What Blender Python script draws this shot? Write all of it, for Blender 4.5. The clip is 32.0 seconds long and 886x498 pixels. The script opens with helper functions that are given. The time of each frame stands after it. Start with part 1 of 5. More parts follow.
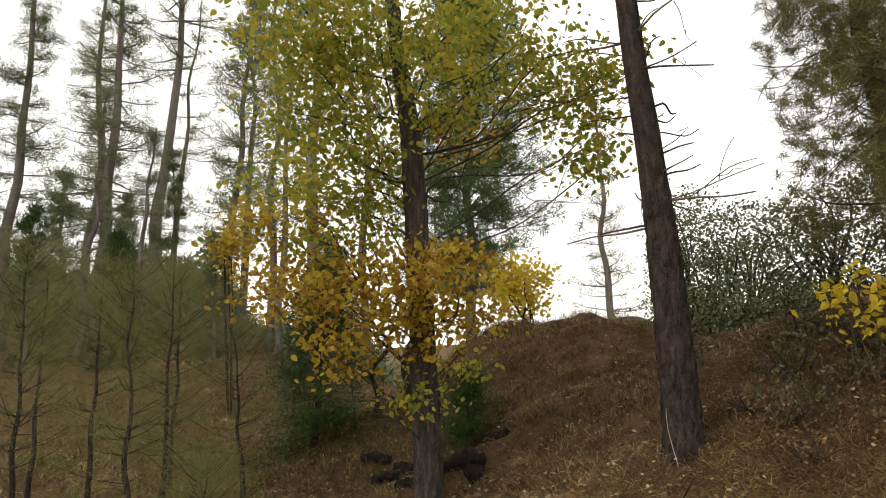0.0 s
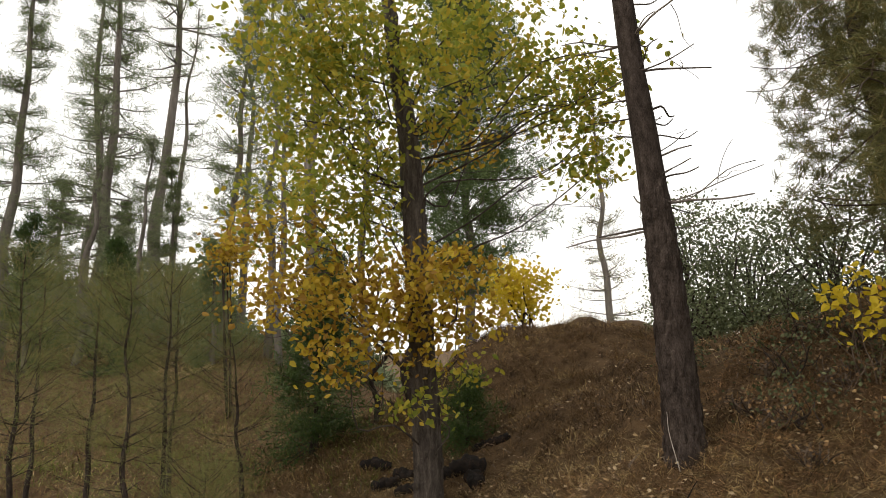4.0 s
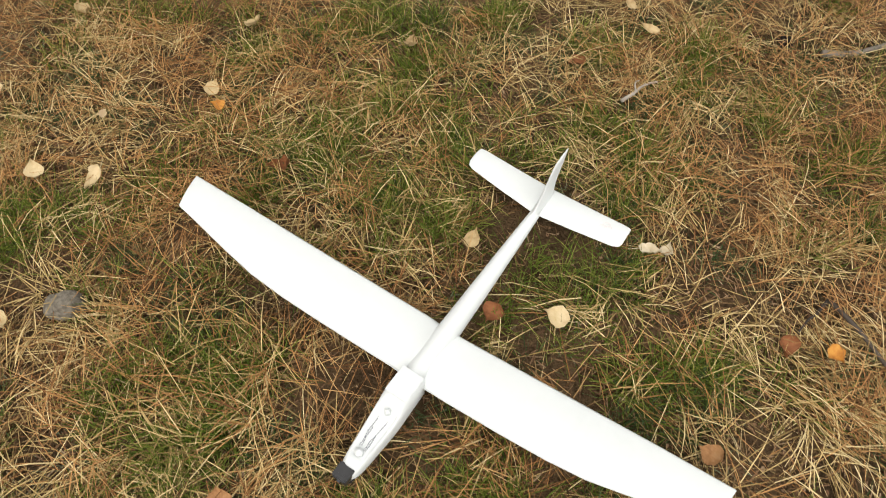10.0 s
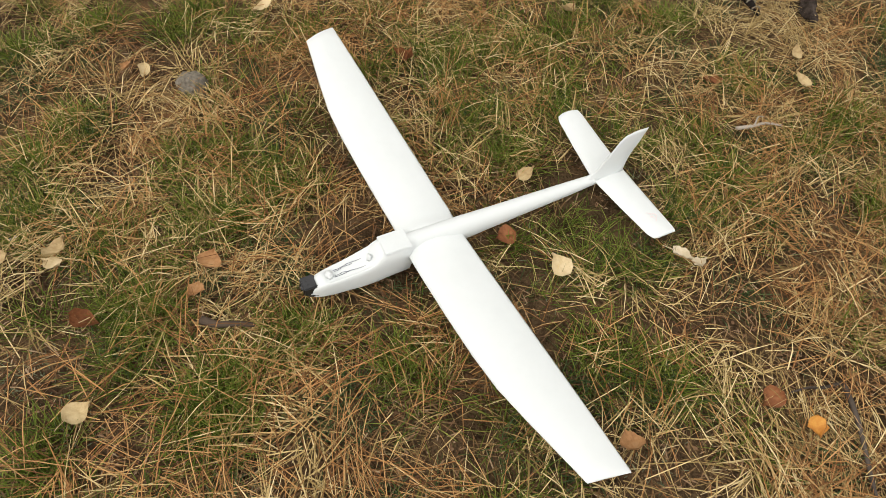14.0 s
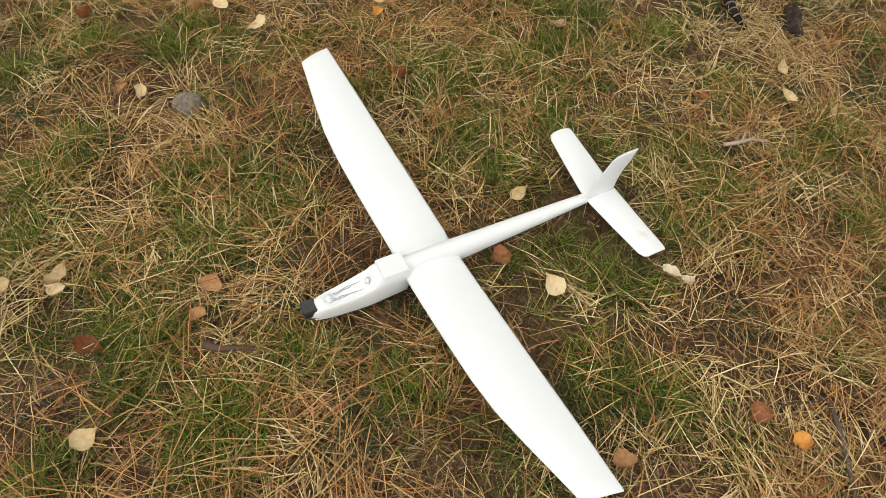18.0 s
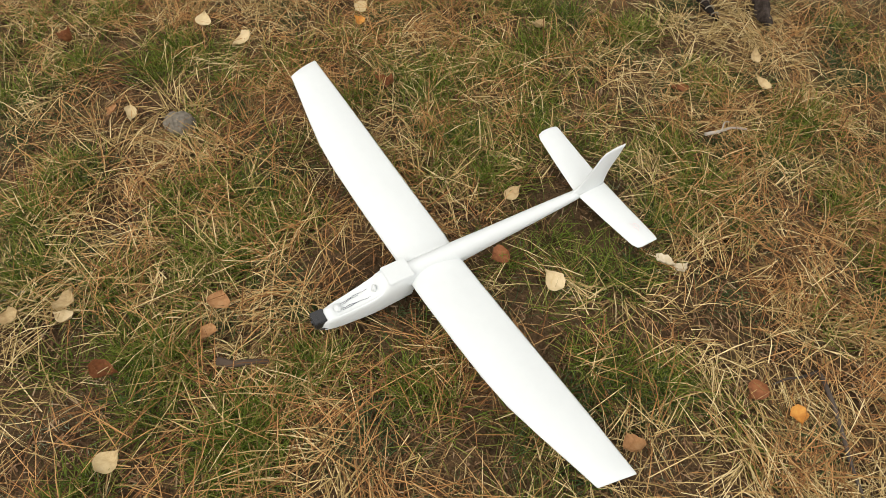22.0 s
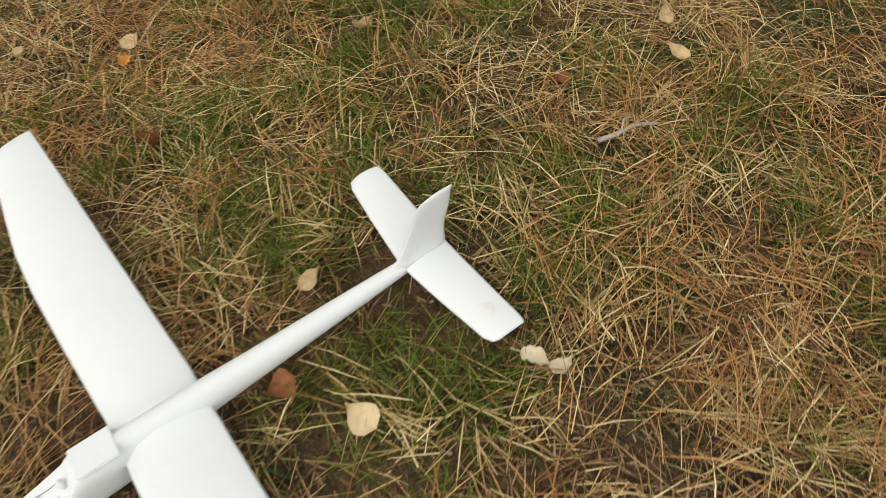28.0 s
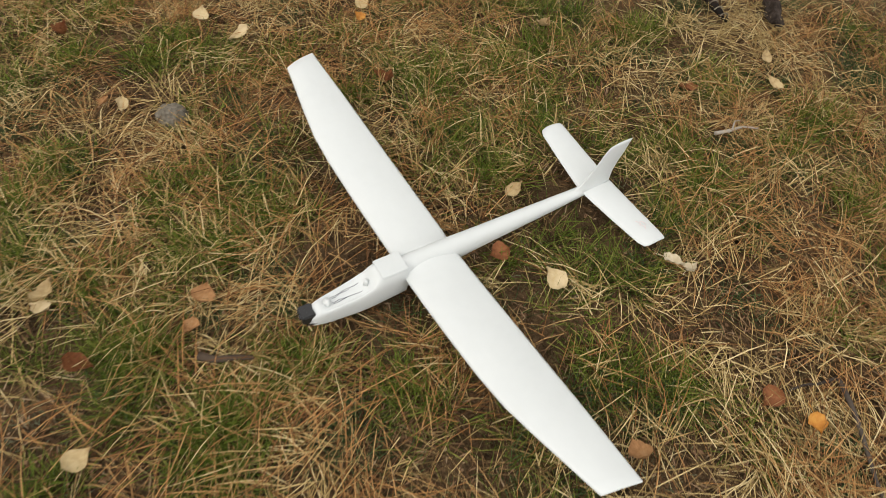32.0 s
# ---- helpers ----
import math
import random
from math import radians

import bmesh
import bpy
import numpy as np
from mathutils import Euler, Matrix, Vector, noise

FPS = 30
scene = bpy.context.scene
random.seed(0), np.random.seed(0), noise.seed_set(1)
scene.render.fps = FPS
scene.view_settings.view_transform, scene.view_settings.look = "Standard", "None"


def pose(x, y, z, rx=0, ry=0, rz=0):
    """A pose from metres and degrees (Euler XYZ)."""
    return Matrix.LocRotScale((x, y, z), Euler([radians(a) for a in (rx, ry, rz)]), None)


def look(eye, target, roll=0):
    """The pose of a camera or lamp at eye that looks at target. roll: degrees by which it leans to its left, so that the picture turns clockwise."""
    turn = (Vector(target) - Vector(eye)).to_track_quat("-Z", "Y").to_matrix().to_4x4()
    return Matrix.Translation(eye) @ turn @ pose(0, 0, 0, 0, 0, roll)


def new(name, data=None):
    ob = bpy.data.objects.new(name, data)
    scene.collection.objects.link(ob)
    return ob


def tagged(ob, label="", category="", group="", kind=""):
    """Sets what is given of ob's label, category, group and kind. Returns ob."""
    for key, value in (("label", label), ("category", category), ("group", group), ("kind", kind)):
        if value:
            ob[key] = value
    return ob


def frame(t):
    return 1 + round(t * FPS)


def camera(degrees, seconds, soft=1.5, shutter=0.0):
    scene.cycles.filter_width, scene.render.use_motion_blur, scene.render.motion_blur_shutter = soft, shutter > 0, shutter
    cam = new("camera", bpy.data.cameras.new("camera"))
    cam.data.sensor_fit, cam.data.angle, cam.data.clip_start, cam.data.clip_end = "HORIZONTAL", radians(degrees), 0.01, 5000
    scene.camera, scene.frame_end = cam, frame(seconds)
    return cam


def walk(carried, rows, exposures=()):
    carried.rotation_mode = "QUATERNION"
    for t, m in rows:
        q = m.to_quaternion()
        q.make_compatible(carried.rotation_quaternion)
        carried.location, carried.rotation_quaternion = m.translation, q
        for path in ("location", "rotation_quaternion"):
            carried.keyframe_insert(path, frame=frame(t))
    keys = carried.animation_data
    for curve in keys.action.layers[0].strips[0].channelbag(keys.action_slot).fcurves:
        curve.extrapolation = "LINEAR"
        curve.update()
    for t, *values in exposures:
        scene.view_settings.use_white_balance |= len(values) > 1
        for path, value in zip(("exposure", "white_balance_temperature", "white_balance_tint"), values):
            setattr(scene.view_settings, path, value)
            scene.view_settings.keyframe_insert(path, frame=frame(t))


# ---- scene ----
cam = camera(70.0, 32.0, soft=0.9, shutter=0.3)
PATH = [
    (0, (-0.384, -0.633, 1.619), (-1.722, 0.825, 1.907), -2.70),
    (0.5, (-0.381, -0.646, 1.617), (-1.724, 0.807, 1.910), -2.82),
    (1, (-0.391, -0.643, 1.611), (-1.732, 0.811, 1.909), -2.72),
    (1.5, (-0.385, -0.645, 1.608), (-1.728, 0.807, 1.905), -2.97),
    (2, (-0.390, -0.643, 1.618), (-1.734, 0.808, 1.913), -3.12),
    (2.5, (-0.391, -0.635, 1.620), (-1.732, 0.819, 1.918), -3.16),
    (4.5, (-0.396, -0.616, 1.607), (-1.722, 0.850, 1.915), -3.06),
    (5, (-0.393, -0.633, 1.604), (-1.700, 0.849, 1.907), -3.02),
    (5.5, (-0.391, -0.619, 1.615), (-1.683, 0.888, 1.857), -3.06),
    (6, (-0.433, -0.609, 1.702), (-1.644, 0.982, 1.645), -3.02),
    (6.5, (-0.519, -0.643, 1.642), (-1.442, 1.103, 1.328), 0.09),
    (7, (-0.351, -0.668, 1.597), (-0.943, 1.162, 1.050), 1.65),
    (7.5, (-0.230, -0.726, 1.596), (-0.602, 1.072, 0.803), 0.03),
    (8, (-0.032, -0.672, 1.420), (-0.223, 1.072, 0.460), 1.40),
    (8.5, (0.064, -0.600, 1.386), (-0.099, 0.981, 0.171), 0.38),
    (9, (0.029, -0.543, 1.348), (-0.027, 0.849, -0.087), 1.64),
    (9.5, (0.044, -0.590, 1.364), (0.030, 0.584, -0.256), 3.23),
    (10, (0.096, -0.665, 1.306), (0.111, 0.373, -0.404), 4.85),
    (10.5, (0.162, -0.737, 1.290), (0.114, 0.291, -0.425), 3.70),
    (11, (0.260, -0.852, 1.304), (0.107, 0.187, -0.398), 7.53),
    (11.5, (0.406, -0.853, 1.288), (0.121, 0.172, -0.405), 5.25),
    (12, (0.456, -0.866, 1.271), (0.057, 0.140, -0.411), 8.25),
    (12.5, (0.476, -0.908, 1.231), (0.004, 0.100, -0.430), 7.95),
    (13, (0.454, -0.914, 1.221), (-0.015, 0.096, -0.440), 8.88),
    (13.5, (0.439, -0.891, 1.229), (-0.017, 0.109, -0.442), 9.16),
    (14, (0.453, -0.874, 1.231), (-0.012, 0.122, -0.440), 9.17),
    (14.5, (0.447, -0.875, 1.234), (-0.016, 0.124, -0.436), 9.93),
    (15, (0.446, -0.874, 1.231), (-0.020, 0.125, -0.437), 10.36),
    (15.5, (0.451, -0.866, 1.280), (-0.010, 0.124, -0.396), 10.33),
    (17.5, (0.447, -0.841, 1.292), (-0.002, 0.142, -0.390), 9.50),
    (18, (0.419, -0.849, 1.294), (-0.011, 0.142, -0.390), 9.84),
    (18.5, (0.373, -0.862, 1.309), (-0.020, 0.138, -0.378), 7.88),
    (19, (0.366, -0.865, 1.323), (-0.008, 0.143, -0.364), 7.86),
    (19.5, (0.365, -0.873, 1.320), (-0.004, 0.140, -0.365), 8.50),
    (20, (0.361, -0.874, 1.323), (-0.004, 0.139, -0.362), 9.08),
    (20.5, (0.357, -0.883, 1.325), (-0.002, 0.136, -0.358), 9.94),
    (21, (0.378, -0.883, 1.327), (0.011, 0.131, -0.358), 9.47),
    (21.5, (0.373, -0.887, 1.329), (0.009, 0.130, -0.355), 9.65),
    (22, (0.372, -0.882, 1.333), (0.009, 0.132, -0.352), 9.52),
    (22.5, (0.369, -0.881, 1.332), (0.007, 0.134, -0.352), 9.26),
    (23, (0.361, -0.878, 1.339), (0.004, 0.136, -0.347), 9.73),
    (23.5, (0.363, -0.897, 1.322), (0.006, 0.125, -0.359), 9.87),
    (24, (0.354, -0.909, 1.319), (0.000, 0.122, -0.358), 10.30),
    (24.5, (0.346, -0.913, 1.320), (-0.013, 0.117, -0.356), 10.39),
    (26.5, (0.505, -0.851, 1.313), (0.054, 0.158, -0.353), 1.35),
    (27, (0.512, -0.814, 1.276), (0.094, 0.215, -0.387), 1.02),
    (27.5, (0.557, -0.604, 1.153), (0.129, 0.427, -0.506), -1.03),
    (28, (0.628, -0.286, 0.988), (0.151, 0.703, -0.684), -4.45),
    (28.5, (0.598, -0.156, 0.963), (0.187, 0.732, -0.781), -3.78),
    (29, (0.503, -0.337, 0.871), (0.040, 0.708, -0.770), -1.18),
    (29.5, (0.422, -0.406, 0.868), (-0.022, 0.660, -0.765), 4.85),
    (30, (0.380, -0.445, 0.869), (-0.060, 0.613, -0.769), 7.04),
    (30.5, (0.455, -0.439, 0.833), (-0.057, 0.627, -0.781), 6.01),
    (31, (0.505, -0.417, 0.833), (-0.039, 0.627, -0.783), 1.95),
    (31.5, (0.439, -0.622, 1.108), (-0.009, 0.385, -0.561), 5.21),
    (32, (0.407, -0.884, 1.241), (-0.007, 0.176, -0.404), 8.94),
]
walk(cam, [(t, look(eye, target, roll)) for t, eye, target, roll in PATH],
     exposures=[(0, 0.22), (5.2, 0.24), (6.0, 0.42), (6.5, 0.75), (7.0, 1.08), (8.0, 1.3), (9.0, 1.08), (10.2, 0.36), (11.2, 0.27), (12.0, 0.31), (27.0, 0.33), (28.5, 0.1), (29.5, 0.08), (30.5, -0.06), (31.2, -0.1), (32.0, 0.1)])

# ---- daylight: a bright overcast sky with a faint, very soft sun ----
world = bpy.data.worlds.new("sky")
scene.world = world
world.use_nodes = True
wn = world.node_tree
sky = wn.nodes.new("ShaderNodeTexSky")
sky.sky_type = "NISHITA"
sky.sun_disc = False
sky.sun_elevation, sky.sun_rotation = radians(48), radians(200)
sky.air_density, sky.dust_density = 1.0, 6.0
cloud = wn.nodes.new("ShaderNodeMixRGB")
cloud.inputs[0].default_value = 0.8
cloud.inputs[2].default_value = (10.6, 10.25, 9.6, 1)
wn.links.new(sky.outputs[0], cloud.inputs[1])
wn.links.new(cloud.outputs[0], wn.nodes["Background"].inputs[0])
wn.nodes["Background"].inputs[1].default_value = 0.13
sun = new("sun", bpy.data.lights.new("sun", "SUN"))
sun.data.energy, sun.data.angle, sun.data.color = 0.6, radians(40), (1, 0.96, 0.9)
sun.matrix_world = look((-3, -8, 10), (0, 0, 0))


# ---- materials ----
def material(name, stops, scale=6.0, rough=0.85, bump=0.0, bump_scale=40.0, spread=0.0, through_light=0.0, stretch=(1, 1, 1), detail=6.0, spec=0.15, per_object=False):
    """Base colour from noise over a ramp; spread mixes in a random value per island or per object; through_light lets light through leaves."""
    m = bpy.data.materials.new(name)
    m.use_nodes = True
    n, l = m.node_tree.nodes, m.node_tree.links
    p = n["Principled BSDF"]
    p.inputs["Roughness"].default_value = rough
    p.inputs["Specular IOR Level"].default_value = spec
    co = n.new("ShaderNodeTexCoord")
    mp = n.new("ShaderNodeMapping")
    mp.inputs["Scale"].default_value = stretch
    l.new(co.outputs["Object"], mp.inputs[0])
    a, b = n.new("ShaderNodeTexNoise"), n.new("ShaderNodeTexNoise")
    for x, s in ((a, scale), (b, scale * 7.3)):
        x.inputs["Scale"].default_value, x.inputs["Detail"].default_value = s, detail
        l.new(mp.outputs[0], x.inputs["Vector"])
    mix = n.new("ShaderNodeMath")
    mix.operation = "MULTIPLY_ADD"
    mix.inputs[1].default_value = 0.45
    half = n.new("ShaderNodeMath")
    half.operation = "MULTIPLY"
    half.inputs[1].default_value = 0.6
    l.new(a.outputs["Fac"], half.inputs[0])
    l.new(b.outputs["Fac"], mix.inputs[0])
    l.new(half.outputs[0], mix.inputs[2])
    value = mix.outputs[0]
    if spread:
        rnd = n.new("ShaderNodeObjectInfo") if per_object else n.new("ShaderNodeNewGeometry")
        blend = n.new("ShaderNodeMixRGB")
        blend.inputs[0].default_value = spread
        l.new(value, blend.inputs[1])
        l.new(rnd.outputs["Random"] if per_object else rnd.outputs["Random Per Island"], blend.inputs[2])
        value = blend.outputs[0]
    ramp = n.new("ShaderNodeValToRGB")
    lo, hi = (0.0, 1.0) if spread > 0.6 else (0.3, 0.74)
    while len(ramp.color_ramp.elements) < len(stops):
        ramp.color_ramp.elements.new(0.5)
    for i, c in enumerate(stops):
        e = ramp.color_ramp.elements[i]
        e.position = lo + (hi - lo) * i / max(1, len(stops) - 1)
        e.color = (*c, 1)
    l.new(value, ramp.inputs[0])
    l.new(ramp.outputs[0], p.inputs["Base Color"])
    if bump:
        c = n.new("ShaderNodeTexNoise")
        c.inputs["Scale"].default_value, c.inputs["Detail"].default_value = bump_scale, 8
        l.new(mp.outputs[0], c.inputs["Vector"])
        bp = n.new("ShaderNodeBump")
        bp.inputs["Strength"].default_value, bp.inputs["Distance"].default_value = bump, 0.02
        l.new(c.outputs["Fac"], bp.inputs["Height"])
        l.new(bp.outputs[0], p.inputs["Normal"])
    if through_light:
        t = n.new("ShaderNodeBsdfTranslucent")
        l.new(ramp.outputs[0], t.inputs[0])
        s = n.new("ShaderNodeMixShader")
        s.inputs[0].default_value = through_light
        l.new(p.outputs[0], s.inputs[1])
        l.new(t.outputs[0], s.inputs[2])
        l.new(s.outputs[0], n["Material Output"].inputs[0])
    return m


SOIL = material("forest floor", [(0.028, 0.018, 0.01), (0.072, 0.045, 0.023), (0.135, 0.087, 0.045), (0.112, 0.066, 0.031)], scale=7, bump=1.0, bump_scale=150, rough=0.95, spec=0.1)
STRAW = material("dry grass", [(0.07, 0.045, 0.018), (0.25, 0.168, 0.062), (0.48, 0.355, 0.155), (0.7, 0.58, 0.34)], scale=3, spread=0.75, rough=0.7)
RUST = material("rust pine needles", [(0.055, 0.024, 0.011), (0.19, 0.086, 0.028), (0.37, 0.188, 0.066), (0.54, 0.355, 0.155)], scale=3, spread=0.75, rough=0.6)
BROWNS = material("brown bank litter", [(0.022, 0.013, 0.008), (0.08, 0.045, 0.02), (0.19, 0.112, 0.048), (0.34, 0.235, 0.11)], scale=2, spread=0.75, rough=0.8)
GRASS = material("green grass", [(0.035, 0.06, 0.01), (0.085, 0.13, 0.016), (0.165, 0.205, 0.03), (0.3, 0.3, 0.075)], scale=4, spread=0.75, rough=0.6, through_light=0.25)
GRASSBLUE = material("blue green grass", [(0.022, 0.042, 0.014), (0.06, 0.098, 0.032), (0.125, 0.165, 0.068)], scale=4, spread=0.75, rough=0.6, through_light=0.2)
CRUMB = material("bark crumbs", [(0.04, 0.022, 0.012), (0.12, 0.065, 0.034), (0.22, 0.13, 0.07), (0.36, 0.27, 0.17)], scale=4, spread=0.8, rough=0.85)
WEED = material("dark dead weeds", [(0.012, 0.008, 0.006), (0.035, 0.022, 0.014), (0.075, 0.048, 0.028)], scale=2, spread=0.75, rough=0.85)
MOSS = material("grey green moss", [(0.08, 0.1, 0.05), (0.15, 0.17, 0.1), (0.2, 0.21, 0.14)], scale=4, spread=0.7, rough=0.9)
FOAM = material("white moulded foam", [(0.615, 0.645, 0.65), (0.635, 0.665, 0.67), (0.65, 0.68, 0.685)], scale=6, rough=0.6, bump=0.05, bump_scale=420)
FOAM_TAPE = material("pearly white tape", [(0.6, 0.63, 0.635), (0.63, 0.66, 0.665)], scale=14, rough=0.3)
BLACK = material("black plastic", [(0.012, 0.012, 0.013), (0.022, 0.022, 0.024)], scale=30, rough=0.4, spec=0.5)
LENS = material("dark lens glass", [(0.004, 0.004, 0.006), (0.008, 0.008, 0.01)], scale=30, rough=0.05, spec=0.8)
PENCIL = material("grey pencil line", [(0.08, 0.09, 0.12), (0.2, 0.21, 0.25)], scale=40, rough=0.7)
INK = material("faint pink mark", [(0.7, 0.5, 0.5), (0.78, 0.66, 0.66)], scale=40, rough=0.7)
CREAM = material("cream dead leaf", [(0.29, 0.2, 0.095), (0.47, 0.36, 0.19), (0.58, 0.47, 0.29)], scale=18, rough=0.6, bump=0.25, bump_scale=60, spread=0.3, per_object=True)
TAN = material("tan dead leaf", [(0.2, 0.095, 0.04), (0.32, 0.165, 0.07), (0.38, 0.23, 0.11)], scale=18, rough=0.6, bump=0.25, bump_scale=60)
ORANGE = material("orange leaf", [(0.34, 0.13, 0.03), (0.48, 0.22, 0.045), (0.55, 0.3, 0.07)], scale=18, rough=0.6, bump=0.2, bump_scale=60)
YELLOW = material("yellow leaf", [(0.48, 0.3, 0.04), (0.6, 0.42, 0.07)], scale=18, rough=0.6)
RUSTLEAF = material("rust red leaf", [(0.11, 0.04, 0.017), (0.2, 0.078, 0.032), (0.29, 0.125, 0.052)], scale=18, rough=0.65, bump=0.25, bump_scale=60)
LITTERLEAF = material("pale leaf litter", [(0.1, 0.06, 0.03), (0.22, 0.14, 0.075), (0.4, 0.31, 0.19), (0.3, 0.16, 0.05)], scale=5, rough=0.7, spread=0.8)
BARK = material("dark pine bark", [(0.01, 0.008, 0.0065), (0.03, 0.0225, 0.018), (0.06, 0.046, 0.038), (0.105, 0.084, 0.07)], scale=13, stretch=(1.6, 1.6, 0.6), bump=1.0, bump_scale=42, rough=0.95, spec=0.1)
MAPLEBARK = material("grey brown bark", [(0.022, 0.018, 0.015), (0.07, 0.057, 0.047), (0.15, 0.128, 0.108)], scale=12, stretch=(2.4, 2.4, 0.4), bump=1.0, bump_scale=36, rough=0.95, spec=0.1)
# paler than the near bark: distance haze is mixed into this colour
FARBARK = material("distant bark paled for haze", [(0.08, 0.068, 0.057), (0.155, 0.135, 0.115), (0.23, 0.205, 0.18)], scale=2, stretch=(3, 3, 0.6), bump=0.6, bump_scale=9, rough=0.95, spec=0.1)
LOGBARK = material("flaking log bark", [(0.035, 0.024, 0.016), (0.1, 0.07, 0.046), (0.2, 0.145, 0.098), (0.32, 0.245, 0.17)], scale=9, stretch=(1, 2, 2), bump=0.9, bump_scale=26, rough=0.9, spec=0.1)
LOGEND = material("cut wood", [(0.22, 0.14, 0.08), (0.38, 0.27, 0.17)], scale=25, rough=0.9)
STICK = material("weathered grey stick", [(0.055, 0.043, 0.035), (0.12, 0.098, 0.08), (0.23, 0.2, 0.17)], scale=8, spread=0.45, per_object=True, bump=0.4, bump_scale=60, rough=0.9)
PALESTICK = material("bleached branch", [(0.27, 0.235, 0.195), (0.42, 0.38, 0.33)], scale=12, bump=0.4, bump_scale=50, rough=0.85)
CHAR = material("charred wood", [(0.005, 0.004, 0.004), (0.014, 0.011, 0.009), (0.045, 0.028, 0.02)], scale=14, bump=0.9, bump_scale=40, rough=0.9)
SANDSTONE = material("buff stone", [(0.22, 0.15, 0.07), (0.32, 0.235, 0.12), (0.4, 0.31, 0.17)], scale=7, bump=0.3, bump_scale=35, rough=0.85)
GREYSTONE = material("pale grey stone", [(0.18, 0.155, 0.12), (0.29, 0.26, 0.21), (0.39, 0.355, 0.29)], scale=9, bump=0.4, bump_scale=35, rough=0.9, spread=0.2, per_object=True)
DARKSTONE = material("lichen grey stone", [(0.08, 0.07, 0.055), (0.17, 0.15, 0.12), (0.27, 0.24, 0.195)], scale=16, bump=0.9, bump_scale=50, rough=0.9)
MAPLELEAF = material("green yellow maple leaf", [(0.12, 0.165, 0.035), (0.23, 0.265, 0.04), (0.4, 0.36, 0.045), (0.5, 0.3, 0.035)], scale=0.6, spread=0.66, rough=0.5, through_light=0.5)
GOLDLEAF = material("golden maple leaf", [(0.17, 0.07, 0.022), (0.33, 0.2, 0.03), (0.5, 0.36, 0.035), (0.36, 0.33, 0.05)], scale=0.8, spread=0.66, rough=0.5, through_light=0.45)
PALEORANGE = material("peach maple leaf", [(0.4, 0.15, 0.03), (0.55, 0.27, 0.06), (0.6, 0.38, 0.1)], scale=0.8, spread=0.66, rough=0.5, through_light=0.35)
NEEDLE = material("green pine needles", [(0.085, 0.115, 0.055), (0.15, 0.18, 0.08), (0.23, 0.25, 0.11)], scale=0.7, spread=0.66, rough=0.55, through_light=0.35)
# needle colour lifted and greyed to stand in for sky glare on far crowns
NEEDLEHAZE = material("grey green needles paled for haze", [(0.12, 0.14, 0.08), (0.2, 0.225, 0.13), (0.28, 0.29, 0.17)], scale=0.7, spread=0.66, rough=0.6, through_light=0.45)
OLIVE = material("olive pine needles", [(0.055, 0.066, 0.022), (0.11, 0.115, 0.04), (0.18, 0.16, 0.055), (0.22, 0.15, 0.055)], scale=0.7, spread=0.66, rough=0.55, through_light=0.2)
SAPNEEDLE = material("young pine needles", [(0.09, 0.115, 0.038), (0.155, 0.17, 0.055), (0.21, 0.195, 0.07), (0.25, 0.175, 0.075)], scale=1.5, spread=0.66, rough=0.55, through_light=0.35)
FIRGREEN = material("dark fir needles", [(0.028, 0.05, 0.016), (0.055, 0.09, 0.024), (0.095, 0.135, 0.038)], scale=2, spread=0.66, rough=0.5, through_light=0.15)
BUSHLEAF = material("grey green bush leaf", [(0.06, 0.075, 0.035), (0.13, 0.15, 0.07), (0.21, 0.22, 0.12)], scale=1.2, spread=0.66, rough=0.5, through_light=0.2)
SCRUBLEAF = material("dull scrub leaf", [(0.035, 0.04, 0.018), (0.08, 0.088, 0.04), (0.14, 0.14, 0.07)], scale=1.2, spread=0.66, rough=0.6, through_light=0.2)
JUNIPER = material("bright green conifer spray", [(0.035, 0.05, 0.008), (0.08, 0.105, 0.014), (0.15, 0.17, 0.025)], scale=2, spread=0.66, rough=0.5, through_light=0.25)
RUSTBRUSH = material("dead orange needles", [(0.06, 0.025, 0.012), (0.19, 0.065, 0.022), (0.36, 0.13, 0.04), (0.44, 0.2, 0.075)], scale=5, spread=0.7, rough=0.7)
# foliage green lightened to imitate the haze over the far hill
WOODHAZE = material("distant conifer wood paled for haze", [(0.1, 0.13, 0.07), (0.15, 0.18, 0.095), (0.21, 0.23, 0.12)], scale=0.5, spread=0.66, rough=0.8)
PINEDARK = material("deep green pine needles", [(0.05, 0.08, 0.028), (0.095, 0.135, 0.045), (0.15, 0.19, 0.065)], scale=0.9, spread=0.66, rough=0.5, through_light=0.25)
MAPLEYELLOW = material("clear yellow maple leaf", [(0.4, 0.33, 0.03), (0.6, 0.46, 0.03), (0.68, 0.52, 0.05)], scale=0.8, spread=0.66, rough=0.5, through_light=0.45)
DARKSTICK = material("dark weathered twig", [(0.04, 0.028, 0.02), (0.085, 0.062, 0.045), (0.15, 0.115, 0.085)], scale=8, spread=0.45, per_object=True, bump=0.4, bump_scale=60, rough=0.9)
PALELEAF = material("bleached dead leaf", [(0.42, 0.34, 0.22), (0.54, 0.46, 0.32), (0.62, 0.55, 0.42)], scale=18, rough=0.6, bump=0.25, bump_scale=60)


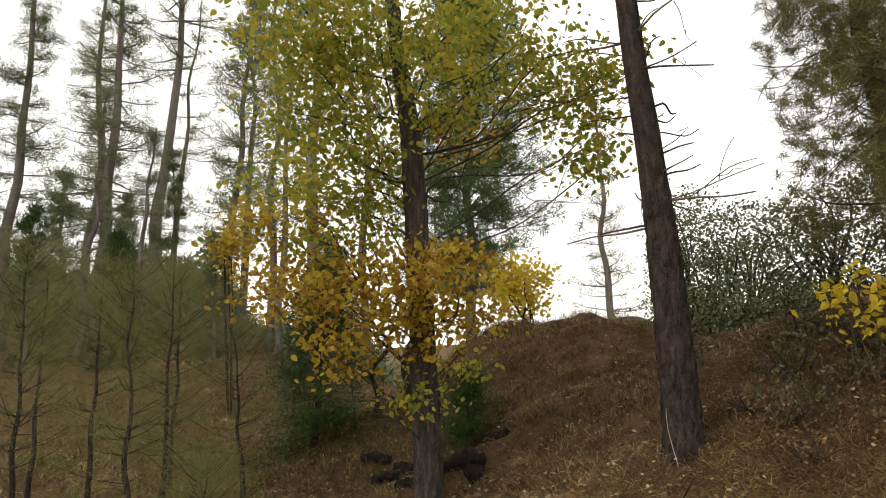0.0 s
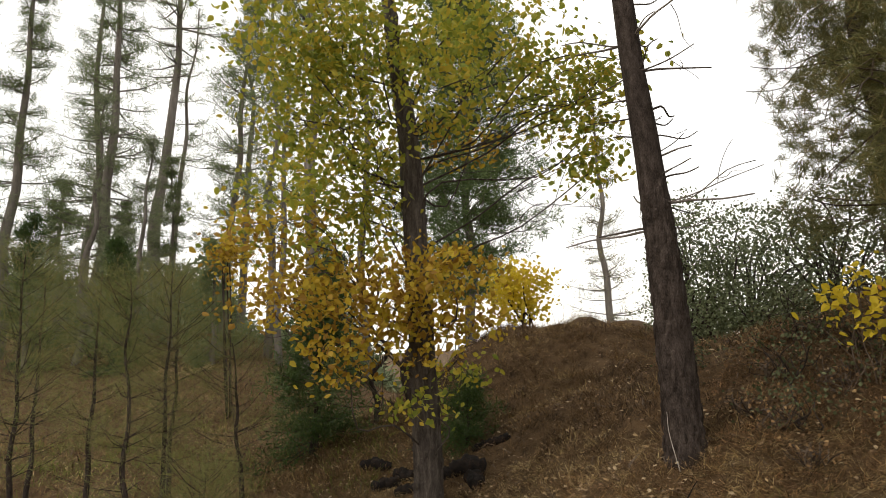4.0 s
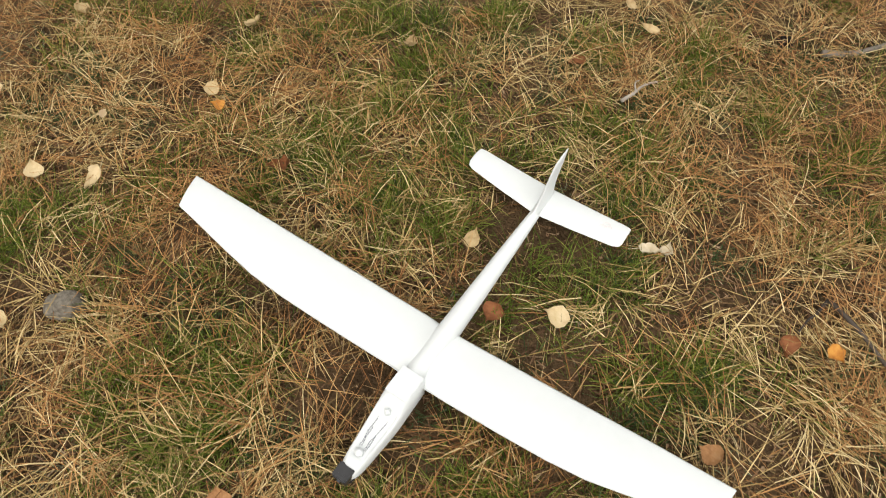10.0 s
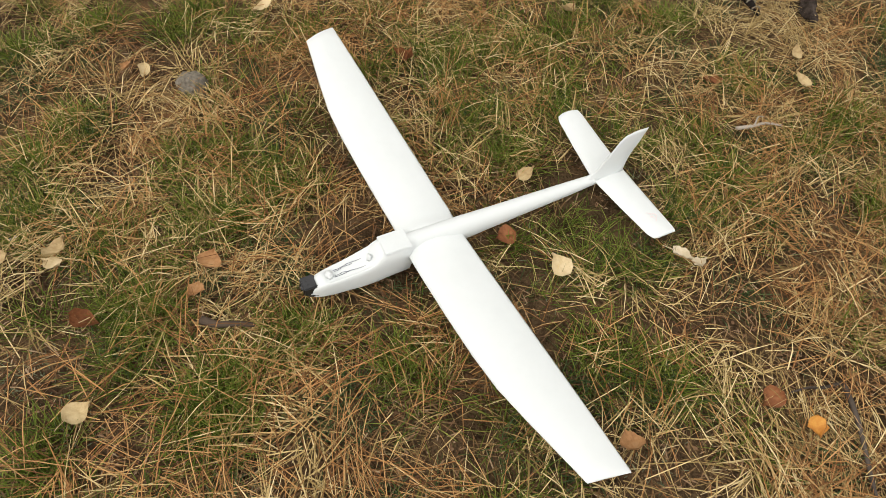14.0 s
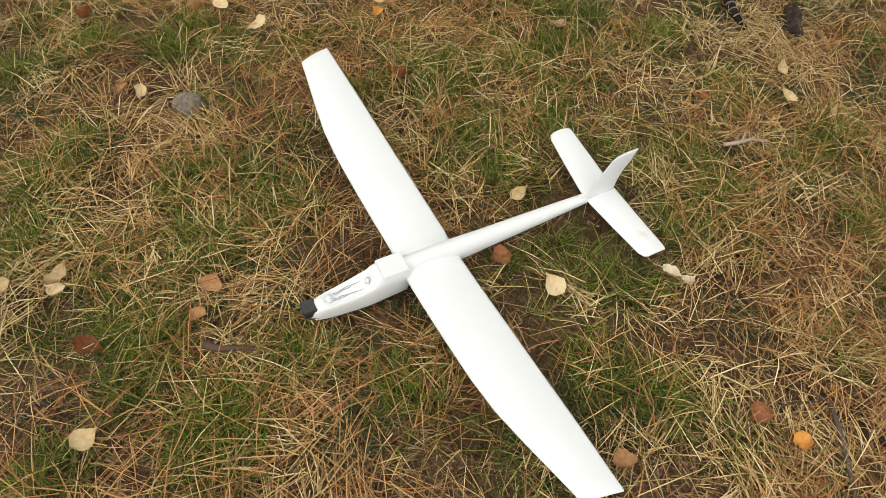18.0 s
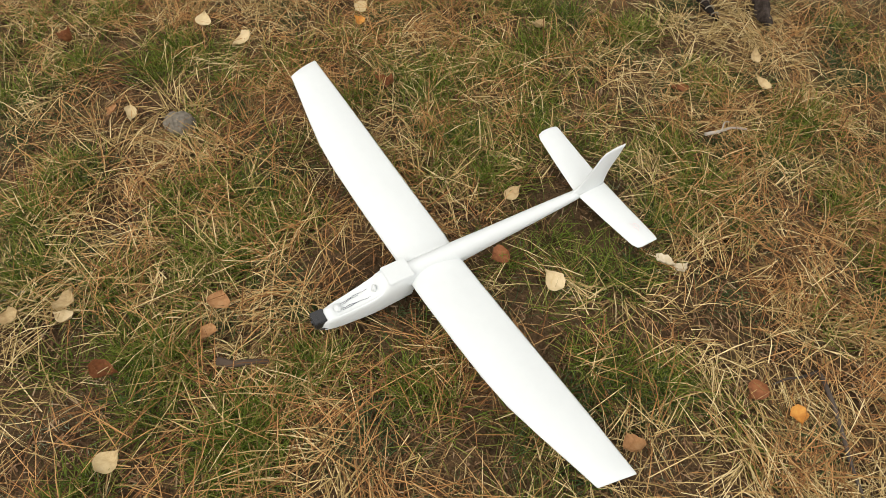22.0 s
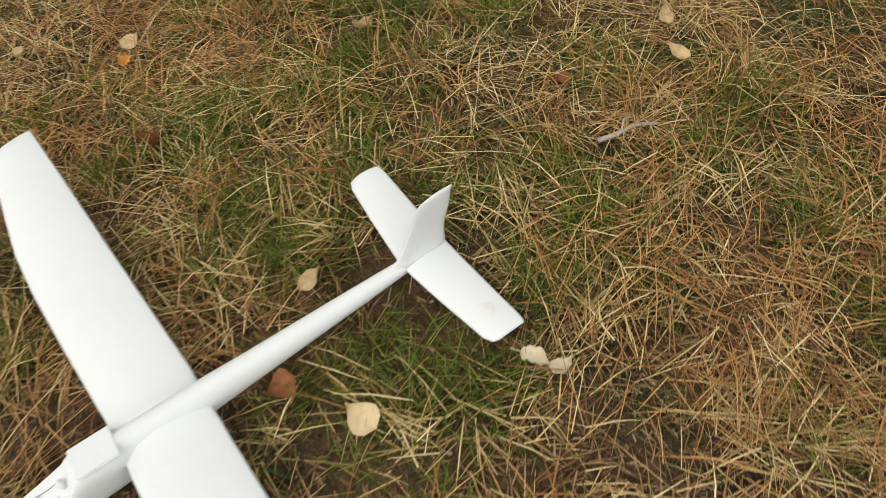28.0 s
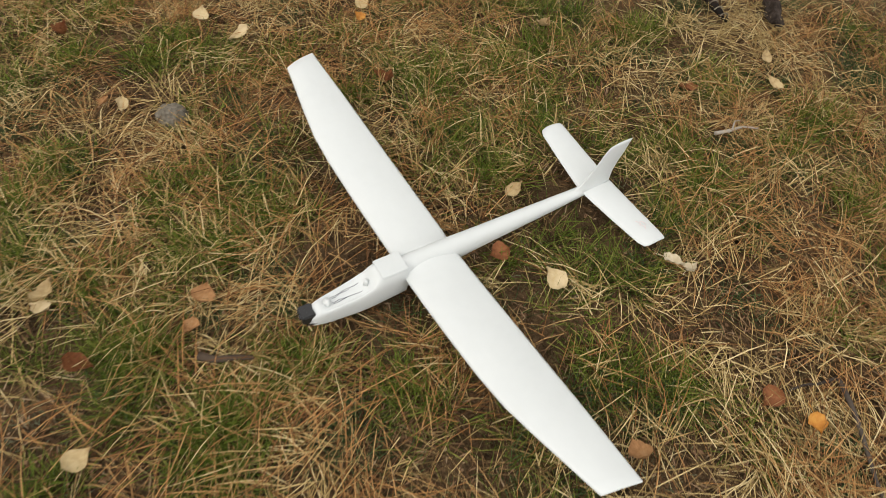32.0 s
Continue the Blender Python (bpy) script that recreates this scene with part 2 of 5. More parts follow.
# ---- building helpers ----
class Shape:
    """Collects vertices and faces for one mesh."""

    def __init__(self):
        self.v, self.f, self.n = [], [], 0

    def add(self, verts, faces):
        verts = np.asarray(verts, float).reshape(-1, 3)
        self.v.append(verts)
        self.f += [tuple(i + self.n for i in f) for f in faces]
        self.n += len(verts)

    def blades(self, root, way, side, width, droop=0.0, tip=0.25, bent=True):
        """Flat ribbons from root along way, as wide as width across side; bent ones have two quads and sag by droop in z."""
        k = len(root)
        end = root + way
        w = np.asarray(width).reshape(-1, 1) * side / 2
        if bent:
            mid = root + way * 0.5 + np.array([0, 0, 1]) * np.asarray(droop).reshape(-1, 1) * 0.5
            verts = [root - w, root + w, mid - w, mid + w, end - w * tip, end + w * tip]
        else:
            verts = [root - w, root + w, end - w * tip, end + w * tip]
        m = len(verts)
        base = self.n + m * np.arange(k)
        self.v.append(np.stack(verts, 1).reshape(-1, 3))
        for q in range(0, m - 2, 2):
            self.f += [tuple(f) for f in np.stack([base + q, base + q + 1, base + q + 3, base + q + 2], 1).tolist()]
        self.n += m * k

    def leaves(self, place, way, side, size, fold=0.25):
        """Broad leaves with a pointed tip, folded along the midrib."""
        k = len(place)
        size = np.asarray(size).reshape(-1, 1)
        up = np.cross(way, side)
        out = [place - way * size * 0.5]
        for a, b in ((0.33, -0.2), (0.27, 0.16), (0.0, 0.52), (-0.27, 0.16), (-0.33, -0.2)):
            out.append(place + side * size * a + way * size * b + up * size * fold * abs(a))
        b = self.n + 6 * np.arange(k)
        self.v.append(np.stack(out, 1).reshape(-1, 3))
        self.f += [tuple(q) for q in np.concatenate([np.stack([b, b + 1, b + 2, b + 3], 1), np.stack([b, b + 3, b + 4, b + 5], 1)]).tolist()]
        self.n += 6 * k

    def tube(self, points, radii, sides=8, cap=True, knob=0.0, rng=None):
        points = [Vector(p) for p in points]
        rings, right = [], None
        for i, p in enumerate(points):
            d = (points[min(i + 1, len(points) - 1)] - points[max(i - 1, 0)]).normalized()
            if right is None:
                right = d.orthogonal().normalized()
            right = (right - d * right.dot(d)).normalized()
            other = d.cross(right)
            ring = []
            for s in range(sides):
                a = 2 * math.pi * s / sides
                r = radii[i] * (1 + (knob * rng.uniform(-1, 1) if knob else 0))
                ring.append(p + (right * math.cos(a) + other * math.sin(a)) * r)
            rings.append(ring)
        faces = [(i * sides + s, i * sides + (s + 1) % sides, (i + 1) * sides + (s + 1) % sides, (i + 1) * sides + s) for i in range(len(points) - 1) for s in range(sides)]
        if cap:
            faces += [tuple(reversed(range(sides))), tuple((len(points) - 1) * sides + s for s in range(sides))]
        self.add([tuple(v) for r in rings for v in r], faces)

    def mesh(self, name, mat, soft=False):
        me = bpy.data.meshes.new(name)
        v = np.concatenate(self.v) if self.v else np.zeros((0, 3))
        me.from_pydata(v.tolist(), [], self.f)
        me.materials.append(mat)
        if soft:
            me.polygons.foreach_set("use_smooth", np.ones(len(me.polygons), bool))
        me.update()
        return me


def part(name, shape, mat, parent=None, label="", soft=False):
    """One mesh object, under a thing or under a part."""
    if isinstance(shape, bmesh.types.BMesh):
        me = bpy.data.meshes.new(name)
        shape.to_mesh(me)
        shape.free()
        me.materials.append(mat)
        if soft:
            me.polygons.foreach_set("use_smooth", np.ones(len(me.polygons), bool))
    else:
        me = shape.mesh(name, mat, soft)
    ob = new(name, me)
    if parent:
        ob.parent = parent
    return tagged(ob, label)


def unit(v):
    return v / np.maximum(np.linalg.norm(v, axis=-1, keepdims=True), 1e-9)


def flat_dirs(rng, k, rise=0.15):
    a = rng.uniform(0, 2 * np.pi, k)
    z = rng.normal(0, rise, k)
    return unit(np.stack([np.cos(a), np.sin(a), z], 1)), np.stack([-np.sin(a), np.cos(a), 0 * a], 1)


def ball_dirs(rng, k):
    return unit(rng.normal(size=(k, 3)))


def on_ground(x, y, lift=0.0):
    return np.stack([x, y, ground_z(x, y) + lift], 1)


def stone_shape(rng, sx, sy, sz, rough=0.16, sub=3):
    bm = bmesh.new()
    bmesh.ops.create_icosphere(bm, subdivisions=sub, radius=1)
    o = Vector(rng.uniform(-50, 50, 3))
    for v in bm.verts:
        k = 1 + rough * noise.noise(v.co * 1.3 + o) * 2 + rough * 0.5 * noise.noise(v.co * 3.7 + o)
        v.co = Vector((v.co.x * sx * k, v.co.y * sy * k, max(-0.35, v.co.z) * sz * k))
    return bm


# ---- ground ----
def smooth(a, b, x):
    t = np.clip((x - a) / (b - a), 0, 1)
    return t * t * (3 - 2 * t)


def ground_z(x, y):
    """Height of the forest floor: a gentle lawn, a bank behind it, a rising wood to the west."""
    x, y = np.asarray(x, float), np.asarray(y, float)
    lawn = 0.0518 * np.clip(x, -6, 6) + 0.047 * np.clip(y, -6, 4)
    toe = 3.2 + 0.5 * smooth(-2.5, -5, x) + 0.3 * np.sin(x * 0.9)
    s = np.clip((y - toe) / 4.2, 0, 1)
    ramp = 0.86 * s + 0.14 * smooth(0, 1, s)
    bank = 2.0 * ramp * (0.3 + 0.7 * smooth(-9.5, -6.5, x + 0.2 * (y - 7)))
    west = 0.115 * np.clip(np.hypot(x, y) - 7.5, 0, 35) * smooth(0.82, 1.1, np.arctan2(-x, np.maximum(y, -x * 0.05 + 0.01)))
    fall = -2.6 * smooth(8.8, 26, y) - 0.6 * smooth(-5.9, -3.9, x) * smooth(-1.0, -2.4, x) * smooth(5.4, 7.8, y)
    rough = 0.05 * np.sin(1.7 * x + 0.6 * np.sin(2.3 * y)) * np.sin(1.9 * y + 1.1) + 0.03 * np.sin(4.1 * x + 1.3) * np.sin(3.7 * y + 0.8 * np.sin(3 * x))
    fine = 0.006 * np.sin(13 * x + 2 * np.sin(5 * y)) * np.sin(11 * y + 1.5 * np.sin(7 * x)) + 0.004 * np.sin(29 * x + 3 * np.sin(17 * y)) * np.sin(31 * y)
    away = smooth(2.6, 5.0, np.hypot(x, y - 0.3))
    clods = 0.07 * np.sin(2.9 * x + 1.2 * np.sin(3.3 * y)) * np.sin(3.1 * y + 1.4 * np.sin(2.2 * x)) + 0.035 * np.sin(7.3 * x + np.sin(6 * y)) * np.sin(6.7 * y + 0.5)
    return lawn + bank + west + fall + rough * away * 1.3 + clods * ramp ** 0.5 * smooth(3.6, 4.6, y) * smooth(12, 9, y) + fine


def ground_axis(lo, hi, centre, step, grow):
    up, x, s = [centre], centre, step
    while x < hi:
        s = step if abs(x - centre) < 2.2 else s * grow
        x += s
        up.append(x)
    down, x, s = [], centre, step
    while x > lo:
        s = step if abs(x - centre) < 2.2 else s * grow
        x -= s
        down.append(x)
    return np.array(down[::-1] + up)


gx, gy = ground_axis(-420, 420, -0.1, 0.05, 1.045), ground_axis(-420, 420, 0.6, 0.05, 1.045)
X, Y = np.meshgrid(gx, gy, indexing="ij")
gv = np.stack([X, Y, ground_z(X, Y)], -1).reshape(-1, 3)
ny = len(gy)
gq = (np.arange(len(gx) - 1)[:, None] * ny + np.arange(ny - 1)[None]).reshape(-1)
s = Shape()
s.v, s.f, s.n = [gv], [tuple(q) for q in np.stack([gq, gq + ny, gq + ny + 1, gq + 1], 1).tolist()], len(gv)
ground = tagged(part("ground", s, SOIL, soft=True), "brown forest floor of soil, dry grass and pine needles", "ground", kind="structure")

rng = np.random.default_rng(3)


GRIDS = {}


def patchy(x, y, scale, shift):
    """Uneven patches between 0 and 1, from two layers of smoothed random values."""
    key = round(shift * 10)
    if key not in GRIDS:
        GRIDS[key] = np.random.default_rng(900 + key).uniform(0, 1, (97, 97))
    grid, out = GRIDS[key], 0.0
    for k, (f, w) in enumerate(((1.0, 0.62), (2.3, 0.38))):
        u, v = np.asarray(x) * scale * f + 400.3 + 17 * k, np.asarray(y) * scale * f + 400.7 + 11 * k
        i, j = np.floor(u).astype(int), np.floor(v).astype(int)
        p, q = u - i, v - j
        p, q = p * p * (3 - 2 * p), q * q * (3 - 2 * q)
        i0, i1, j0, j1 = i % 97, (i + 1) % 97, j % 97, (j + 1) % 97
        out = out + w * ((grid[i0, j0] * (1 - p) + grid[i1, j0] * p) * (1 - q) + (grid[i0, j1] * (1 - p) + grid[i1, j1] * p) * q)
    return np.clip((out - 0.22) / 0.56, 0, 1)


GLIDER_POSE = pose(0.061, -0.237, 0.086, -1.1, -0.15, -30.75)
GLIDER_BACK = np.array(GLIDER_POSE.inverted())


def pressed(points):
    """True where a point would stick up through the glider lying on the grass."""
    p = points @ GLIDER_BACK[:3, :3].T + GLIDER_BACK[:3, 3]
    u, v, z = np.abs(p[:, 0]), p[:, 1], p[:, 2]
    wing = (u < 0.69) & (v > -0.06) & (v < 0.175) & (z > -0.012 + 0.05 * u)
    body = (u < 0.04) & (v > -0.245) & (v < 0.62) & (z > -0.075 + 0.1 * np.clip(v, 0, 0.6))
    tail = (u < 0.225) & (v > 0.48) & (v < 0.625) & (z > -0.008)
    return wing | body | tail


def lying(shape, root, way, side, width, droop, near=True):
    """Adds blades, leaving out those that the glider has pressed down."""
    width, droop = np.asarray(width), np.asarray(droop)
    if not near:
        return shape.blades(root, way, side, width, bent=False)
    hit = pressed(root + way * 0.5 + np.array([0, 0, 0.5]) * droop.reshape(-1, 1))
    for t in (0, 0.25, 0.75, 1):
        hit = hit | pressed(root + way * t)
    keep = ~hit
    shape.blades(root[keep], way[keep], side[keep], width[keep], droop=droop[keep])


BARE = [(0.13, -0.56), (0.77, 0.47), (-0.99, 0.04), (0.35, 0.07), (0.40, -0.46), (-0.13, -0.80), (-0.41, 0.10), (-0.06, -0.22), (-0.46, -0.64), (0.26, 0.21), (0.42, 0.14), (0.79, 1.01), (-0.87, 0.06), (0.28, 0.01)]


def worn(x, y):
    """How much litter lies on the ground: less in a few scuffed hollows of bare soil."""
    out = np.ones_like(x)
    for bx, by in BARE:
        out = out * (1 - 0.85 * np.exp(-((x - bx) ** 2 + (y - by) ** 2) / 0.075 ** 2))
    return out


def litter(name, label, count, box, mat, length, width, patch, rise, lift, seed, power=1.5, category="needles"):
    """Loose blades lying over a stretch of ground, thicker in patches."""
    g = np.random.default_rng(seed)
    x, y = g.uniform(box[0], box[1], count * 2), g.uniform(box[2], box[3], count * 2)
    keep = g.uniform(size=count * 2) < np.clip(patchy(x, y, *patch), 0, 1) ** power * 1.5 * worn(x, y)
    x, y = x[keep][:count], y[keep][:count]
    k = len(x)
    way, side = flat_dirs(g, k, rise)
    size = g.uniform(length[0], length[1], k)
    root = on_ground(x, y, g.uniform(0.002, lift, k))
    s = Shape()
    lying(s, root - way * size[:, None] * 0.5 + [0, 0, 0.004], way * size[:, None], side, g.uniform(width[0], width[1], k), g.uniform(-0.1, 0.25, k) * size, box is NEARBOX)
    return tagged(part(name, s, mat), label, category, kind="stuff")


def tufts(name, label, centres, blades, mat, length, width, spread, lean, seed, category="grass"):
    """Grass standing in clumps."""
    g = np.random.default_rng(seed)
    c = np.repeat(np.asarray(centres, float), blades, 0)
    k = len(c)
    off = g.normal(0, spread, (k, 2))
    x, y = c[:, 0] + off[:, 0], c[:, 1] + off[:, 1]
    way = unit(np.stack([off[:, 0] / spread * lean + g.normal(0, lean, k), off[:, 1] / spread * lean + g.normal(0, lean, k), np.ones(k)], 1))
    a = g.uniform(0, 2 * np.pi, k)
    size = g.uniform(length[0], length[1], k)
    s = Shape()
    lying(s, on_ground(x, y, -0.004), way * size[:, None], np.stack([np.cos(a), np.sin(a), 0 * a], 1), g.uniform(width[0], width[1], k), g.uniform(0, 0.25, k) * size, width[1] < 0.0027)
    return tagged(part(name, s, mat), label, category, kind="stuff")


NEARBOX = (-1.9, 1.9, -1.45, 2.1)


def fans(name, label, count, box, mat, length, width, per, patch, seed, power=1.4, lift=0.03):
    """Sprays of needles or straw that share a rough direction, as they fall."""
    g = np.random.default_rng(seed)
    x, y = g.uniform(box[0], box[1], count * 2), g.uniform(box[2], box[3], count * 2)
    keep = g.uniform(size=count * 2) < np.clip(patchy(x, y, *patch), 0, 1) ** power * 1.5 * worn(x, y)
    x, y = x[keep][:count], y[keep][:count]
    x, y = np.repeat(x, per), np.repeat(y, per)
    k = len(x)
    a = np.repeat(g.uniform(0, 2 * np.pi, k // per), per) + g.normal(0, 0.5, k)
    size = g.uniform(length[0], length[1], k)
    x, y = x + g.normal(0, 0.018, k), y + g.normal(0, 0.018, k)
    way = unit(np.stack([np.cos(a), np.sin(a), g.normal(0.08, 0.16, k)], 1))
    s = Shape()
    lying(s, on_ground(x, y, g.uniform(0.002, lift, k)), way * size[:, None], np.stack([-np.sin(a), np.cos(a), 0 * a], 1), g.uniform(width[0], width[1], k), g.uniform(-0.05, 0.3, k) * size, box is NEARBOX)
    return tagged(part(name, s, mat), label, "needles" if mat is RUST else "grass", kind="stuff")


litter("dry_grass", "fine crossed straw over the brown soil", 24000, NEARBOX, BROWNS, (0.03, 0.09), (0.0014, 0.0028), (4.7, 1.1), 0.25, 0.014, 13, power=0.9, category="grass")
litter("dry_grass", "short brown thatch between the straw", 36000, NEARBOX, CRUMB, (0.01, 0.038), (0.0015, 0.0034), (5.5, 3.3), 0.3, 0.012, 15, power=0.5, category="grass")
fans("dry_grass", "pale dry grass blades lying on the lawn", 3100, NEARBOX, STRAW, (0.04, 0.13), (0.0014, 0.0026), 9, (4.6, 0.4), 11, power=1.6, lift=0.035)
litter("dry_grass", "loose straw lying over the lawn", 5500, NEARBOX, STRAW, (0.06, 0.17), (0.0012, 0.002), (2.9, 0.9), 0.14, 0.055, 14, power=1.2, category="grass")
fans("pine_needles", "rust brown fallen pine needles on the lawn", 4000, NEARBOX, RUST, (0.06, 0.155), (0.0012, 0.0021), 7, (3.9, 2.1), 12, power=1.15, lift=0.05)
g = np.random.default_rng(5)
lush = np.array([(-0.72, -0.59), (-0.39, -0.39), (-0.37, -0.66), (-0.28, -0.72), (-0.06, -0.66), (-0.02, -0.50), (-0.04, -0.75), (0.23, -0.45), (-0.75, -0.64), (-0.53, -0.56), (-0.03, 0.55), (0.22, 0.86), (0.51, 0.77), (0.47, 0.51), (0.59, 0.39), (0.74, 0.63), (0.92, 0.54), (0.78, 0.79), (0.55, 0.25), (0.01, 0.72), (-0.19, 0.47), (-0.03, 0.25), (0.11, 0.19), (-1.23, -0.25), (-0.86, -0.35), (-0.51, -0.19), (-0.87, -0.51), (-0.33, -0.32), (-0.31, -0.21), (0.55, -0.19), (0.68, -0.16), (-0.27, -0.96), (-0.08, -0.70), (0.49, 0.06), (-0.31, -0.64)])


def clumps(centres, per, spread):
    """Small tufts gathered round each centre."""
    c = np.repeat(centres, per, 0)
    return c + g.normal(0, spread, c.shape)


cx, cy = g.uniform(-1.9, 1.9, 900), g.uniform(-1.45, 2.1, 900)
keep = g.uniform(size=900) < np.clip(patchy(cx, cy, 2.6, 4.4), 0, 1) ** 1.6
green_spots = np.concatenate([clumps(lush, 15, 0.036), clumps(np.stack([cx, cy], 1)[keep], 5, 0.03)])
tufts("green_grass", "short green grass tufts in the dry lawn", green_spots, 38, GRASS, (0.03, 0.095), (0.0014, 0.0026), 0.021, 0.7, 21)
cx, cy = g.uniform(-1.9, 1.9, 420), g.uniform(-1.45, 2.1, 420)
keep = g.uniform(size=420) < np.clip(patchy(cx, cy, 2.1, 6.2), 0, 1) ** 1.4
tufts("green_grass", "fine blue green grass in dense low cushions", np.concatenate([clumps(np.stack([cx, cy], 1)[keep], 6, 0.036), clumps(lush[::3], 8, 0.04)]), 36, GRASSBLUE, (0.025, 0.07), (0.0014, 0.0024), 0.019, 0.75, 24)
cx, cy = g.uniform(-1.9, 1.9, 260), g.uniform(-1.45, 2.1, 260)
tufts("moss", "grey green mossy patches between the straw", np.stack([cx, cy], 1), 80, MOSS, (0.012, 0.034), (0.0012, 0.0026), 0.03, 0.9, 22, category="moss")
cx, cy = g.uniform(-1.9, 1.9, 620), g.uniform(-1.45, 2.1, 620)
tufts("dry_grass", "standing straw tufts in the lawn", np.stack([cx, cy], 1), 22, STRAW, (0.05, 0.12), (0.0012, 0.002), 0.025, 0.9, 23)
# crumbs of bark, grit and broken straw on the soil
g2 = np.random.default_rng(61)
n = 9000
x, y = g2.uniform(-1.9, 1.9, n), g2.uniform(-1.45, 2.1, n)
a = g2.uniform(0, 2 * np.pi, n)
s = Shape()
s.leaves(on_ground(x, y, 0.006), unit(np.stack([np.cos(a), np.sin(a), g2.normal(0, 0.3, n)], 1)), unit(np.stack([-np.sin(a), np.cos(a), g2.normal(0, 0.3, n)], 1)), g2.uniform(0.004, 0.013, n))
tagged(part("soil_crumbs", s, CRUMB), "crumbs of bark and dead leaf on the soil", "litter", kind="stuff")

# the lawn and the bank further off, in longer and wider blades
fans("dry_grass", "dry grass over the far lawn", 5200, (-6.5, 3.6, 1.7, 4.8), STRAW, (0.07, 0.18), (0.0018, 0.004), 9, (1.3, 0.9), 31, lift=0.04, power=0.8)
litter("dry_grass", "fine brown straw over the far lawn", 26000, (-6.5, 3.6, 1.7, 4.8), BROWNS, (0.06, 0.15), (0.002, 0.004), (1.9, 0.5), 0.25, 0.03, 40, power=0.7, category="grass")
litter("dry_grass", "fine brown straw over the west lawn", 20000, (-6.5, -1.7, -1.5, 2.0), BROWNS, (0.06, 0.15), (0.002, 0.004), (1.9, 0.5), 0.25, 0.03, 41, power=0.7, category="grass")
litter("dry_grass", "fine brown straw over the east lawn", 9000, (1.7, 4.5, -1.5, 3.2), BROWNS, (0.06, 0.15), (0.002, 0.004), (1.9, 0.5), 0.25, 0.03, 42, power=0.7, category="grass")
litter("dry_grass", "dry grass on the lawn in the west", 20000, (-6.5, -1.6, -1.5, 2.1), STRAW, (0.08, 0.2), (0.002, 0.005), (1.5, 2.9), 0.25, 0.03, 32, category="grass")
litter("dry_grass", "dry grass on the lawn in the east", 12000, (1.7, 4.5, -1.5, 3.2), STRAW, (0.08, 0.2), (0.002, 0.004), (1.5, 0.3), 0.25, 0.03, 33, category="grass")
fans("pine_needles", "rust needles below the bank", 3400, (-3.5, 3.8, 1.9, 7.0), RUST, (0.1, 0.2), (0.002, 0.0045), 8, (1.2, 1.9), 34, lift=0.04)
fans("pine_needles", "rust needles and grass on the eastern bank", 3000, (-2.6, 3.5, 3.3, 7.5), RUST, (0.06, 0.14), (0.002, 0.004), 9, (1.4, 3.1), 47, lift=0.06, power=1.0)
litter("bank_litter", "brown grass and needles on the bank", 85000, (-9, 4, 3.4, 9.5), BROWNS, (0.05, 0.14), (0.003, 0.007), (1.1, 0.2), 0.45, 0.05, 35, power=1.0, category="grass")
cx, cy = g.uniform(-8.5, 3.5, 1500), g.uniform(3.2, 8.8, 1500)
tufts("bank_grass", "tufts of dead grass on the bank", np.stack([cx, cy], 1), 26, BROWNS, (0.05, 0.16), (0.003, 0.006), 0.06, 0.8, 36)
cx, cy = g.uniform(-8, 1.5, 900), g.uniform(2.8, 8.8, 900)
keep = patchy(cx, cy, 1.2, 2.6) > 0.35
tufts("bank_grass", "pale straw tufts on the bank", np.stack([cx[keep], cy[keep]], 1), 24, STRAW, (0.06, 0.18), (0.0022, 0.0045), 0.055, 0.9, 37)
cx, cy = g.uniform(-6.5, -1.9, 520), g.uniform(-0.5, 3.6, 520)
keep = patchy(cx, cy, 1.4, 0.7) > 0.42
tufts("green_grass", "green grass in the western lawn", np.stack([cx[keep], cy[keep]], 1), 34, GRASS, (0.05, 0.14), (0.002, 0.0045), 0.06, 0.6, 38)
cx, cy = g.uniform(-2.2, 3.4, 420), g.uniform(1.9, 3.9, 420)
keep = patchy(cx, cy, 1.4, 0.7) > 0.5
tufts("green_grass", "thin green grass below the bank", np.stack([cx[keep], cy[keep]], 1), 30, GRASS, (0.04, 0.11), (0.0018, 0.0036), 0.05, 0.7, 43)
litter("dry_grass", "brown straw and twigs on the western slope", 42000, (-15, -6.3, -1.5, 6.5), BROWNS, (0.08, 0.22), (0.004, 0.009), (0.9, 1.7), 0.4, 0.06, 44, power=0.8, category="grass")
litter("dry_grass", "pale straw on the western slope", 14000, (-15, -6.3, -1.5, 6.5), STRAW, (0.08, 0.2), (0.003, 0.007), (1.3, 2.7), 0.4, 0.08, 45, power=1.6, category="grass")
cx, cy = g.uniform(-14, -6.2, 420), g.uniform(-1.5, 5.5, 420)
keep = patchy(cx, cy, 0.9, 3.7) > 0.42
tufts("green_grass", "olive weeds on the western slope", np.stack([cx[keep], cy[keep]], 1), 40, GRASS, (0.08, 0.24), (0.004, 0.009), 0.12, 0.8, 46)
for k, (box, n) in enumerate([((-15, 10, -11, -1.3), 34000), ((3.4, 12, -2, 9.5), 22000)]):
    litter("dry_grass", "brown grass of the wider clearing", n, box, BROWNS, (0.1, 0.26), (0.006, 0.012), (0.7, 1.3), 0.35, 0.06, 50 + k, power=0.7, category="grass")
    litter("dry_grass", "pale straw of the wider clearing", n // 2, box, STRAW, (0.1, 0.24), (0.005, 0.01), (0.6, 2.2), 0.35, 0.06, 55 + k, power=1.3, category="grass")
cx, cy = g.uniform(-26, -7, 900), g.uniform(-4, 16, 900)
